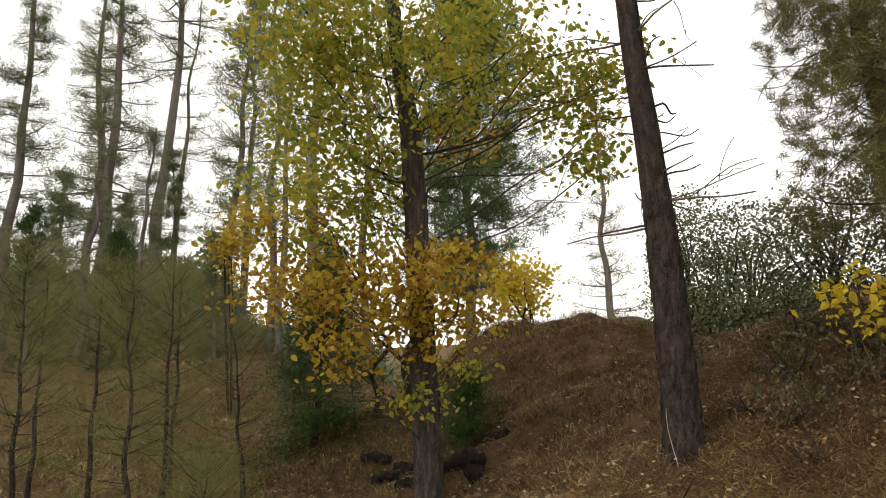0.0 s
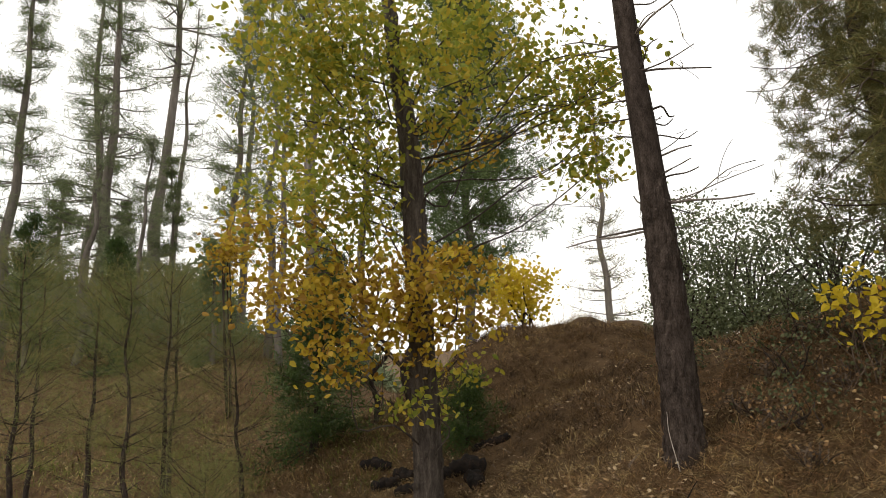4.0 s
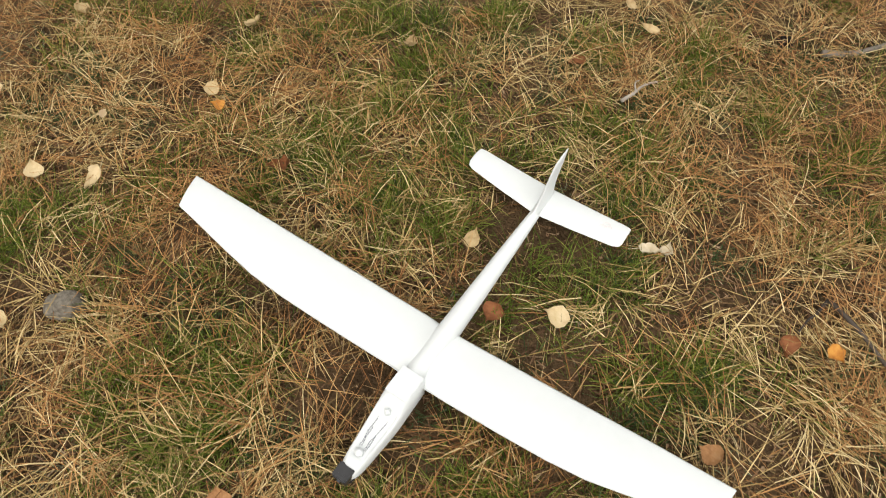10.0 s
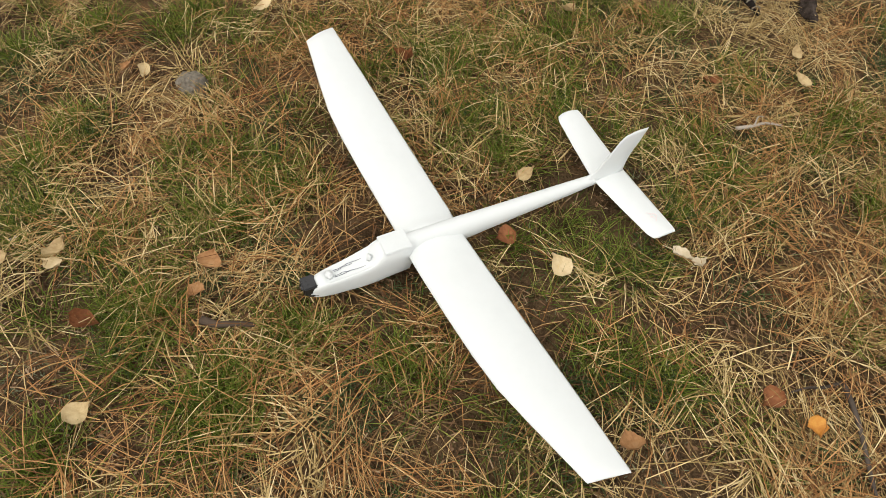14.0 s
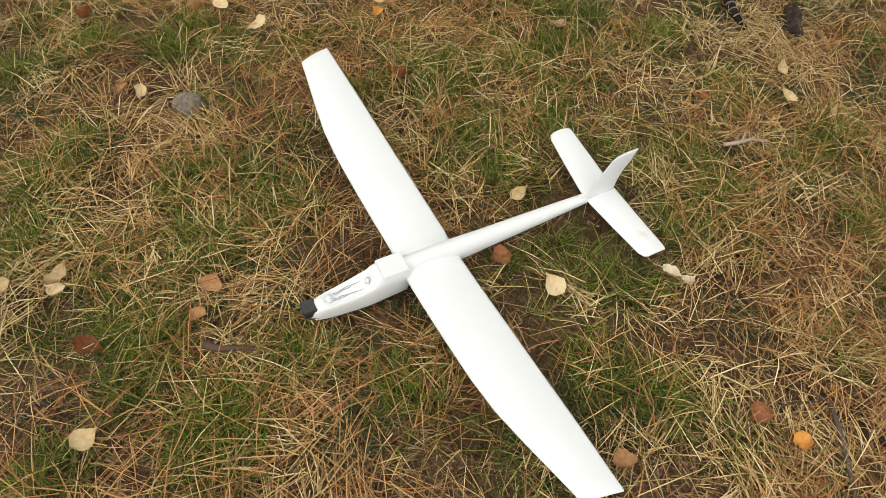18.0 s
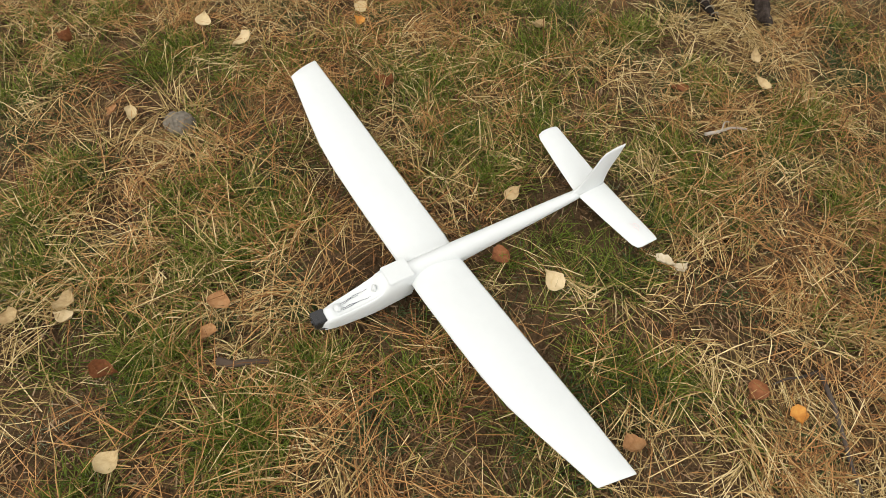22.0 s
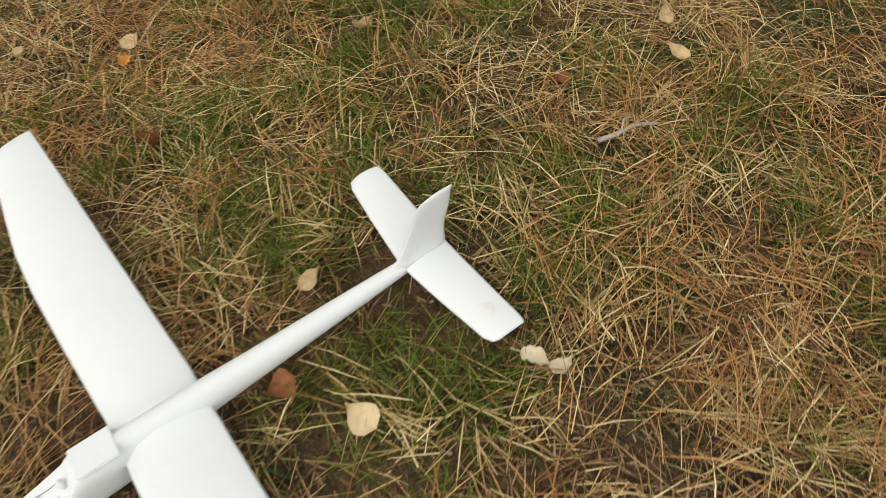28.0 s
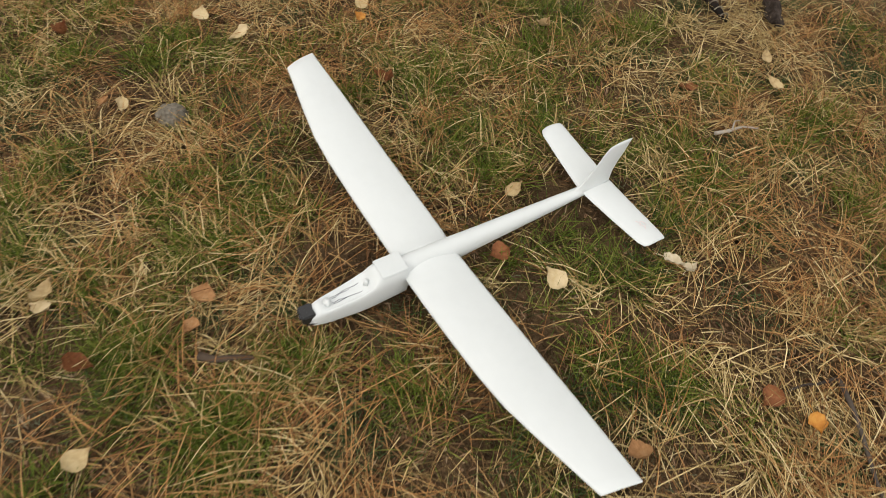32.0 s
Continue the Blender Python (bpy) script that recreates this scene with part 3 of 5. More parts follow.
tufts("meadow_grass", "dry grass of the far western slope", np.stack([cx, cy], 1), 34, BROWNS, (0.12, 0.3), (0.006, 0.011), 0.3, 0.6, 39)


litter("dry_grass", "pale straw along a worn track on the western slope", 5000, (-31, -14.5, 5.7, 7.5), STRAW, (0.2, 0.45), (0.012, 0.03), (0.3, 1.9), 0.2, 0.08, 63, power=0.5, category="grass")

# dead twigs strewn over the bank and the western slope
g = np.random.default_rng(62)
n = 1500
x, y = np.concatenate([g.uniform(-8, 3, 1000), g.uniform(-13, -5, 500)]), np.concatenate([g.uniform(3.6, 8.6, 1000), g.uniform(0, 6, 500)])
way, side = flat_dirs(g, n, 0.18)
s = Shape()
size = g.uniform(0.12, 0.5, n)
s.blades(on_ground(x, y, 0.05), way * size[:, None], side, g.uniform(0.004, 0.011, n), droop=g.uniform(-0.02, 0.06, n))
tagged(part("twig_litter", s, DARKSTICK), "thin dark dead twigs strewn on the bank", "twigs", kind="stuff")
cx, cy = g.uniform(-8.2, 3.2, 420), g.uniform(3.6, 8.4, 420)
tufts("bank_grass", "brown tussocks on the bank", np.stack([cx, cy], 1), 80, BROWNS, (0.05, 0.14), (0.003, 0.005), 0.07, 0.9, 48)
cx, cy = g.uniform(-8.2, 3.2, 300), g.uniform(3.8, 8.6, 300)
tufts("bank_grass", "dark brown dead weeds on the bank", np.stack([cx, cy], 1), 60, WEED, (0.05, 0.15), (0.003, 0.006), 0.09, 0.9, 49)


# ---- the glider ----
def lofted(sections):
    """A skin through closed rings of equal length, capped."""
    s = Shape()
    k = len(sections[0])
    verts = [p for ring in sections for p in ring]
    faces = [(i * k + j, i * k + (j + 1) % k, (i + 1) * k + (j + 1) % k, (i + 1) * k + j) for i in range(len(sections) - 1) for j in range(k)]
    faces += [tuple(reversed(range(k))), tuple((len(sections) - 1) * k + j for j in range(k))]
    s.add(verts, faces)
    return s


def aerofoil(u, front, back, z, thick, k=20, slant=0.0, fillet=0.0):
    """One ring of a wing at span u: rounded nose, thin tail edge; slant pushes the tail edge outwards."""
    ring = []
    for j in range(k):
        a = 2 * math.pi * j / k
        c = 0.5 - 0.5 * math.cos(a)
        t = thick * (1.0 * math.sqrt(max(c, 0)) * (1 - c) * 1.9 + 0.1)
        up = a < math.pi
        ring.append((u + slant * c, front + (back - front) * c, z + (t * (0.72 if up else -0.28)) + 0.005 * math.sin(math.pi * c) * (back - front) / 0.13 + (fillet * math.sin(math.pi * c) ** 0.5 if up else 0)))
    return ring


def build_glider():
    top = tagged(new("model_glider"), "white foam model glider with long wings, lying on dry grass", "model glider")
    # wing halves; one lies a little forward of the other
    plan = [(0.0, 0.0, 0.137), (0.02, 0.0, 0.137), (0.028, 0.0, 0.1375), (0.036, 0.0, 0.1375), (0.048, 0.0, 0.138), (0.1, 0.0, 0.138), (0.2, 0.001, 0.139), (0.3, 0.004, 0.14), (0.38, 0.011, 0.141), (0.46, 0.027, 0.142), (0.53, 0.043, 0.142), (0.575, 0.053, 0.142), (0.597, 0.0575, 0.142), (0.6, 0.0595, 0.141)]
    fillets = {0.0: 0.008, 0.02: 0.008, 0.028: 0.0055, 0.036: 0.0022, 0.048: 0.0004}
    for name, sign, long, sweep, tip in (("wing", -1, 1.08, -0.07, 0.03), ("wing", 1, 0.985, 0.026, 0.018)):
        rings = []
        for u, f, b in plan:
            z = -0.003 + 0.08 * u
            thick = 0.016 * (1 - 0.45 * u / 0.6) * (0.5 if u > 0.598 else 1)
            away = max(0.0, u - 0.05)
            ring = aerofoil(sign * u * long, f + sweep * away, b + sweep * away, z, thick, slant=sign * tip * (u / 0.6) ** 3, fillet=fillets.get(u, 0.0))
            rings.append(ring if sign > 0 else ring[::-1])
        part(name, lofted(rings), FOAM, top, soft=True)
    # fuselage: v along the length, half width, bottom, top, depth of the scooped tray
    body = [(-0.213, 0.012, -0.052, -0.026, 0), (-0.205, 0.0175, -0.058, -0.018, 0), (-0.19, 0.0205, -0.062, -0.011, 0), (-0.183, 0.0215, -0.064, -0.009, 0), (-0.178, 0.022, -0.064, -0.008, 0.004), (-0.17, 0.023, -0.066, -0.006, 0.008), (-0.14, 0.0255, -0.068, -0.002, 0.01), (-0.11, 0.028, -0.07, 0.004, 0.0125), (-0.09, 0.0295, -0.07, 0.01, 0.014), (-0.078, 0.03, -0.07, 0.014, 0.012), (-0.07, 0.03, -0.07, 0.018, 0.006), (-0.062, 0.03, -0.07, 0.026, 0.0),
            (-0.05, 0.0305, -0.068, 0.031, 0), (-0.02, 0.0305, -0.066, 0.0325, 0), (0.006, 0.03, -0.064, 0.0325, 0), (0.011, 0.0275, -0.062, 0.031, 0), (0.03, 0.027, -0.06, 0.031, 0), (0.08, 0.0255, -0.05, 0.03, 0), (0.14, 0.024, -0.04, 0.0275, 0), (0.22, 0.022, -0.031, 0.022, 0), (0.32, 0.019, -0.024, 0.0195, 0), (0.42, 0.0158, -0.018, 0.017, 0), (0.5, 0.0125, -0.012, 0.0145, 0), (0.56, 0.009, -0.006, 0.012, 0), (0.588, 0.005, -0.002, 0.008, 0)]
    rings = []
    for v, w, lo, hi, dish in body:
        mid, half = (lo + hi) / 2, (hi - lo) / 2
        power = 0.55 if v < 0.008 else 0.95
        ring = []
        for j in range(36):
            a = 2 * math.pi * j / 36
            cx, cz = math.cos(a), math.sin(a)
            x, z = w * math.copysign(abs(cx) ** power, cx), mid + half * math.copysign(abs(cz) ** power, cz)
            if cz > 0:
                z -= dish * float(smooth(0.86, 0.6, abs(x) / w))
            ring.append((x, v, z))
        rings.append(ring)
    fuselage = part("fuselage", lofted(rings), FOAM, top, soft=True)
    # pegs and drawn lines in the open nose tray
    for name, c, size in (("foam_peg", (-0.001, -0.168, -0.01), (0.0095, 0.008, 0.0075)), ("foam_peg", (0.001, -0.08, 0.006), (0.0065, 0.006, 0.011))):
        bm = bmesh.new()
        bmesh.ops.create_cube(bm, size=2, matrix=Matrix.LocRotScale(c, None, size))
        bmesh.ops.bevel(bm, geom=bm.edges[:], offset=0.004, segments=3, affect="EDGES")
        part(name, bm, FOAM, fuselage, "small white foam peg in the nose tray", soft=True)
    for x, x2, v0, v1 in ((-0.009, -0.0115, -0.158, -0.092), (-0.0055, -0.0085, -0.156, -0.115), (0.007, 0.0095, -0.16, -0.09), (0.0035, 0.006, -0.158, -0.125)):
        s = Shape()
        pts = [(x + (x2 - x) * t + 0.0012 * math.sin(9 * t), v0 + (v1 - v0) * t, -0.0135 + (v0 + (v1 - v0) * t + 0.17) * 0.108) for t in np.linspace(0, 1, 7)]
        s.tube(pts, [0.00055] * 7, 5)
        part("pencil_line", s, PENCIL, fuselage, "thin grey line drawn along the nose tray")
    # square saddle over the wing root
    bm = bmesh.new()
    bmesh.ops.create_cube(bm, size=2, matrix=Matrix.LocRotScale((0, -0.022, 0.031), None, (0.0255, 0.031, 0.0022)))
    bmesh.ops.bevel(bm, geom=bm.edges[:], offset=0.0018, segments=2, affect="EDGES")
    part("wing_saddle", bm, FOAM_TAPE, top, "flat pearly square over the wing root")
    # tailplane
    plan = [(-0.208, 0.54, 0.591), (-0.204, 0.53, 0.594), (-0.19, 0.523, 0.595), (-0.1, 0.511, 0.593), (0.0, 0.5, 0.592), (0.1, 0.511, 0.593), (0.19, 0.523, 0.595), (0.204, 0.53, 0.594), (0.208, 0.54, 0.591)]
    rings = [aerofoil(u, f, b, 0.004 + 0.03 * abs(u), 0.0075) for u, f, b in plan]
    tailplane = part("tailplane", lofted(rings), FOAM, top, soft=True)
    for dx, dv, n in ((0.155, 0.566, 9), (0.162, 0.559, 6), (0.15, 0.556, 5)):
        s = Shape()
        s.tube([(dx + 0.008 * math.cos(t), dv + 0.005 * math.sin(t * 1.3), 0.0185) for t in np.linspace(0, 3.4, n)], [0.0005] * n, 4)
        part("faint_mark", s, INK, tailplane, "faint pinkish scribble on the tailplane")
    # fin: swept, with a curved foot
    plan = [(-0.006, 0.468, 0.593, 0.016), (0.004, 0.478, 0.593, 0.0105), (0.012, 0.49, 0.592, 0.008), (0.03, 0.503, 0.592, 0.006), (0.055, 0.515, 0.595, 0.0052), (0.085, 0.528, 0.604, 0.0048), (0.108, 0.536, 0.607, 0.0042), (0.121, 0.546, 0.61, 0.0034), (0.127, 0.568, 0.611, 0.002)]
    rings = []
    for z, f, b, t in plan:
        rings.append([(t * math.sin(a) * 0.8, f + (b - f) * (0.5 - 0.5 * math.cos(a)), 0.012 + z) for a in np.linspace(0, 2 * math.pi, 12, endpoint=False)])
    part("fin", lofted(rings), FOAM, top, soft=True)
    # camera in the nose
    bm = bmesh.new()
    bmesh.ops.create_cube(bm, size=2, matrix=Matrix.LocRotScale((-0.003, -0.213, -0.026), None, (0.0165, 0.0155, 0.0125)))
    bmesh.ops.bevel(bm, geom=bm.edges[:], offset=0.0022, segments=2, affect="EDGES")
    box = part("nose_camera", bm, BLACK, top, "small black plastic box camera in the nose")
    s = Shape()
    s.tube([(-0.003, -0.226, -0.026), (-0.003, -0.232, -0.026)], [0.0075, 0.007], 14)
    part("lens", s, LENS, box)
    for dx in (-0.009, 0.001):
        s = Shape()
        s.tube([(dx, -0.217, -0.0145), (dx, -0.217, -0.0125)], [0.0022, 0.002], 10)
        part("button", s, BLACK, box)
    s = Shape()
    s.tube([(-0.019, -0.222, -0.04), (-0.008, -0.225, -0.042), (0.014, -0.218, -0.042), (0.017, -0.2, -0.043)], [0.0018] * 4, 7)
    part("strap", s, BLACK, top, "black band round the nose camera")
    return top


glider = build_glider()
glider.matrix_world = GLIDER_POSE


# ---- fallen leaves on the lawn ----
def leaf_mesh(name, mat, seed, length=0.062, width=0.046, curl=0.012, notch=False, stem=True):
    """A dead leaf with a midrib, a curled blade and a short stalk."""
    g = np.random.default_rng(seed)
    s = Shape()
    n = 9
    verts, faces = [], []
    for i in range(n):
        t = i / (n - 1)
        w = width / 2 * (math.sin(math.pi * min(1, t * 1.05 + 0.04)) ** 0.75) * (1 - 0.45 * t) * 1.45 * (1 + g.uniform(-0.1, 0.1))
        if i in (0, n - 1):
            w = 0.0006
        for k in (-1, -0.5, 0, 0.5, 1):
            bite = 0.7 if notch and k == 1 and 3 <= i <= 5 else 1
            x, y = k * w * bite, (t - 0.5) * length
            z = curl * (abs(k) ** 1.6) * (0.4 + g.uniform(0, 0.7)) + curl * 0.9 * (2 * t - 1) ** 2 * g.uniform(0.5, 1.0) + 0.002
            verts.append((x, y, z))
    for i in range(n - 1):
        for k in range(4):
            a = i * 5 + k
            faces.append((a, a + 1, a + 6, a + 5))
    s.add(verts, faces)
    under = [(x, y, z - 0.0007) for x, y, z in verts]
    s.add(under, [tuple(reversed(f)) for f in faces])
    if stem:
        s.tube([(0, -length / 2 + 0.002, 0.003), (0.003, -length / 2 - 0.012, 0.002), (0.008, -length / 2 - 0.022, 0.004)], [0.001, 0.0008, 0.0006], 5)
    return s.mesh(name, mat, True)


LEAVES = {
    "cream": ([leaf_mesh("fallen_leaf", CREAM, 40 + i, 0.058 + 0.004 * i, (0.036, 0.042, 0.03, 0.038)[i], 0.006 + 0.003 * i, i == 2) for i in range(4)], "pale cream dead leaf lying on the grass"),
    "slim": ([leaf_mesh("fallen_leaf", CREAM, 50, 0.062, 0.026, 0.007)], "narrow pale cream leaf lying on the grass"),
    "torn": ([leaf_mesh("fallen_leaf", PALELEAF, 51, 0.056, 0.032, 0.009, True)], "crumpled torn cream leaf on the grass"),
    "tan": ([leaf_mesh("fallen_leaf", TAN, 52, 0.056, 0.052, 0.01), leaf_mesh("fallen_leaf", TAN, 53, 0.048, 0.04, 0.01, True)], "tan brown dead leaf on the grass"),
    "orange": ([leaf_mesh("fallen_leaf", ORANGE, 54, 0.046, 0.034, 0.012)], "orange autumn leaf on the grass"),
    "yellow": ([leaf_mesh("fallen_leaf", YELLOW, 55, 0.042, 0.036, 0.008)], "small yellow leaf on the grass"),
    "rust": ([leaf_mesh("fallen_leaf", RUSTLEAF, 56, 0.062, 0.04, 0.034, True), leaf_mesh("fallen_leaf", RUSTLEAF, 57, 0.055, 0.044, 0.012)], "curled rust red leaf in the grass"),
}
SPOTS = {
    "cream": [(0.175, 0.125, -25), (0.36, -0.06, 75), (-0.67, -0.73, 150), (-0.58, -0.64, 20), (-0.56, -0.67, 100), (-0.26, -0.86, -10), (-0.61, 1.10, 261), (-1.13, 1.09, 339), (-0.35, 1.34, 317), (0.03, 1.47, 184), (-0.48, 0.80, 338), (-0.02, 0.74, 351), (-0.54, 0.55, 349), (-0.92, 0.26, 29), (-0.76, 0.24, 163), (-0.99, 0.83, 218), (-1.12, 0.51, 101), (0.50, 1.32, 135), (-0.85, -0.14, 225), (-1.99, 0.79, 288), (-2.03, 0.96, 209), (-1.81, 0.98, 62), (-1.69, 0.74, 243), (-2.32, 1.83, 313), (-1.63, 1.75, 79), (-1.91, 1.12, 324), (-1.83, 2.02, 21), (-1.82, 1.42, 171), (-0.55, 1.85, 323), (-0.81, 2.09, 154), (-0.64, 2.23, 50), (0.34, 3.20, 284), (-0.89, 3.24, 347), (0.46, 2.37, 354), (0.85, 3.24, 334), (0.86, 2.17, 133), (0.58, 2.21, 263), (0.29, 2.06, 348)],
    "slim": [(0.6, 0.93, 20), (0.645, 0.825, 62)],
    "torn": [(0.58, 0.11, 250), (0.62, 0.11, 340)],
    "tan": [(0.65, -0.34, 50), (-0.26, -0.55, 200), (-0.29, -0.47, 20), (-0.90, -0.15, 100)],
    "orange": [(0.94, -0.12, 205), (-0.51, 0.49, 85), (-0.97, 1.21, 60), (0.26, 2.64, 100)],
    "yellow": [(-1.00, 1.06, 301), (-0.29, 1.70, 94), (-2.14, 1.34, 39)],
    "rust": [(-0.31, 0.32, 107), (0.22, -0.06, 148), (-0.40, -0.72, 293), (0.85, -0.10, 162), (-1.22, 0.01, 33), (0.44, 0.71, 120)],
}
g = np.random.default_rng(8)
for kind, spots in SPOTS.items():
    meshes, label = LEAVES[kind]
    for i, (x, y, turn) in enumerate(spots):
        ob = new("fallen_leaf", meshes[i % len(meshes)])
        k = g.uniform(0.8, 0.95) if kind in ('rust', 'tan', 'orange') else g.uniform(0.85, 1.02)
        ob.matrix_world = pose(x, y, float(ground_z(x, y)) + (0.034 if kind == 'rust' else 0.05), g.uniform(-20, 20), g.uniform(-20, 20), turn) @ Matrix.Diagonal((k, k, k, 1))
        tagged(ob, label, "leaf", "fallen leaves")

# countless leaf litter under the maple and over the far lawn
g = np.random.default_rng(9)
s = Shape()
k = 8200
x, y = np.concatenate([g.normal(-4.0, 1.0, 2400), g.uniform(-7.5, 1.0, 3300), g.uniform(-12, -5, 2500)]), np.concatenate([g.normal(3.0, 0.7, 2400), g.uniform(2.4, 8.2, 3300), g.uniform(-1, 6, 2500)])
a = g.uniform(0, 2 * np.pi, k)
way = unit(np.stack([np.cos(a), np.sin(a), g.normal(0, 0.25, k)], 1))
s.leaves(on_ground(x, y, 0.05), way, unit(np.stack([-np.sin(a), np.cos(a), g.normal(0, 0.25, k)], 1)), g.uniform(0.022, 0.05, k))
tagged(part("leaf_litter", s, LITTERLEAF), "pale fallen leaves strewn under the maple", "leaves", kind="stuff")


# ---- wood and stones on the lawn ----
def along(points, k):
    """A smooth line through the points."""
    points = [np.array(p, float) for p in points]
    out = []
    n = len(points)
    for i in range(n - 1):
        p0, p1, p2, p3 = points[max(i - 1, 0)], points[i], points[i + 1], points[min(i + 2, n - 1)]
        for t in np.linspace(0, 1, k, endpoint=False):
            out.append(0.5 * (2 * p1 + (p2 - p0) * t + (2 * p0 - 5 * p1 + 4 * p2 - p3) * t * t + (3 * p1 - p0 - 3 * p2 + p3) * t ** 3))
    return out + [points[-1]]


log = tagged(new("fallen_log"), "curved fallen log with flaking grey bark on the grass", "log")
prng = random.Random(4)
spine = [(-1.98, 1.8), (-1.76, 1.71), (-1.36, 1.575), (-1.02, 1.5), (-0.78, 1.485), (-0.52, 1.53), (-0.23, 1.585), (0.03, 1.65), (0.22, 1.72)]
radii = np.interp(np.arange(len(spine)), [0, 1, 3, 8], [0.017, 0.023, 0.031, 0.044])
pts = along([(x, y, float(ground_z(x, y)) + r * 0.9 + 0.012) for (x, y), r in zip(spine, radii)], 6)
rr = np.interp(np.linspace(0, 8, len(pts)), np.arange(9), radii)
s = Shape()
s.tube(pts, rr, 16, knob=0.055, rng=prng)
part("trunk", s, LOGBARK, log, soft=True)
s = Shape()
end = pts[-1] + (pts[-1] - pts[-2]) * 0.1
s.tube([pts[-1] + (pts[-1] - pts[-2]) * 0.02, end], [rr[-1] * 0.93, rr[-1] * 0.9], 16)
part("cut_end", s, LOGEND, log, "pale sawn end of the log")
for base, tip, r in (((-0.74, 1.47, 0.05), (-0.68, 1.38, 0.01), 0.013), ((-1.45, 1.6, 0.05), (-1.5, 1.5, 0.09), 0.005), ((-1.97, 1.8, 0.0), (-2.05, 1.87, 0.04), 0.007)):
    s = Shape()
    mid = (np.array(base) + tip) / 2 + (0.01, 0.01, 0.012)
    s.tube([base, mid, tip], [r, r * 0.8, r * 0.4], 7)
    part("branch_stub", s, STICK, log, "short broken side branch")


def stone(x, y, sx, sy, sz, mat, label, seed, turn=0.0, sink=0.25):
    g = np.random.default_rng(seed)
    ob = part("stone", stone_shape(g, sx, sy, sz), mat, soft=True)
    ob.matrix_world = pose(x, y, float(ground_z(x, y)) + sz * (0.35 - sink * 0.3), 0, 0, turn)
    return tagged(ob, label, "stone")


stone(1.16, 1.78, 0.115, 0.085, 0.07, SANDSTONE, "smooth buff yellow stone on the dry lawn", 60, -25)
stone(-0.32, 2.04, 0.115, 0.05, 0.04, GREYSTONE, "long pale grey stone on the dry lawn", 61, -25)
stone(0.02, 1.92, 0.05, 0.032, 0.022, GREYSTONE, "small pale stone half sunk in grass", 62)
stone(-1.01, 2.12, 0.055, 0.04, 0.03, DARKSTONE, "small grey stone in the grass", 63)
stone(1.18, 2.08, 0.08, 0.05, 0.045, GREYSTONE, "pale stone on the dry lawn", 64, -20)
stone(-0.74, -0.08, 0.044, 0.034, 0.05, DARKSTONE, "grey lichened stone sunk in the grass", 65)
stone(0.86, 1.65, 0.03, 0.022, 0.02, SANDSTONE, "small buff pebble in dry grass", 66)
stone(1.27, 1.65, 0.03, 0.025, 0.022, SANDSTONE, "small buff pebble in dry grass", 67)
for i, (x, y, k) in enumerate([(-1.11, 2.22, 0.05), (-1.27, 2.54, 0.05), (-0.57, 2.5, 0.04), (1.2, 2.49, 0.06), (0.69, 2.67, 0.05), (0.3, 2.3, 0.03), (1.81, 5.3, 0.14), (1.95, 5.1, 0.1), (1.5, 3.1, 0.06), (0.2, 3.5, 0.05), (1.0, 3.8, 0.06), (2.0, 2.9, 0.08), (1.7, 4.2, 0.07), (0.55, 2.45, 0.04)]):
    stone(x, y, k, k * 0.7, k * 0.5, GREYSTONE if i % 3 else SANDSTONE, "pale stone on the slope of dry grass", 70 + i, i * 47)


def stick(name, a, b, r, mat, label, category="stick", bend=0.02, seed=0, parent=None, sides=7):
    g = np.random.default_rng(seed)
    a, b = np.array(a, float), np.array(b, float)
    pts = along([a, a + (b - a) * 0.33 + g.normal(0, bend, 3), a + (b - a) * 0.7 + g.normal(0, bend, 3), b], 3)
    s = Shape()
    s.tube(pts, np.linspace(r, r * 0.45, len(pts)), sides, knob=0.06, rng=random.Random(seed))
    ob = part(name, s, mat, parent, "" if parent else label, soft=True)
    return ob if parent else tagged(ob, category=category)


def gp(x, y, lift):
    return (x, y, float(ground_z(x, y)) + lift)


stick("twig", gp(0.555, 0.575, 0.04), gp(0.65, 0.63, 0.055), 0.0055, PALESTICK, "short bleached twig in the grass", bend=0.006, seed=1)
stick("twig", gp(0.585, 0.59, 0.045), gp(0.6, 0.625, 0.06), 0.0028, PALESTICK, "thin bleached side twig in the grass", bend=0.003, seed=2)
stick("twig", gp(-0.2, -0.59, 0.045), gp(-0.1, -0.54, 0.047), 0.0095, DARKSTICK, "stubby dark twig in the grass", bend=0.002, seed=3)
stick("twig", gp(0.97, 0.02, 0.03), gp(1.1, -0.22, 0.04), 0.006, STICK, "long thin dark twig in the grass", bend=0.01, seed=4)
stick("twig", gp(0.97, 0.02, 0.03), gp(0.88, -0.07, 0.035), 0.004, STICK, "dark side twig in the grass", bend=0.006, seed=5)
stick("stick", gp(1.13, 0.78, 0.03), gp(1.42, 0.82, 0.035), 0.011, STICK, "grey stick lying on the grass", bend=0.008, seed=6)
stick("twig", gp(-0.75, -0.71, 0.015), gp(-0.71, -0.66, 0.03), 0.005, PALESTICK, "whitish lichened twig in the grass", bend=0.01, seed=7)
stick("stick", gp(-1.82, 2.1, 0.02), gp(-1.7, 2.55, 0.05), 0.009, PALESTICK, "pale bent stick on the lawn", bend=0.03, seed=8)
stick("stick", gp(1.45, 3.6, 0.03), gp(1.85, 3.2, 0.03), 0.02, CHAR, "dark stick on the stony slope", bend=0.03, seed=9)

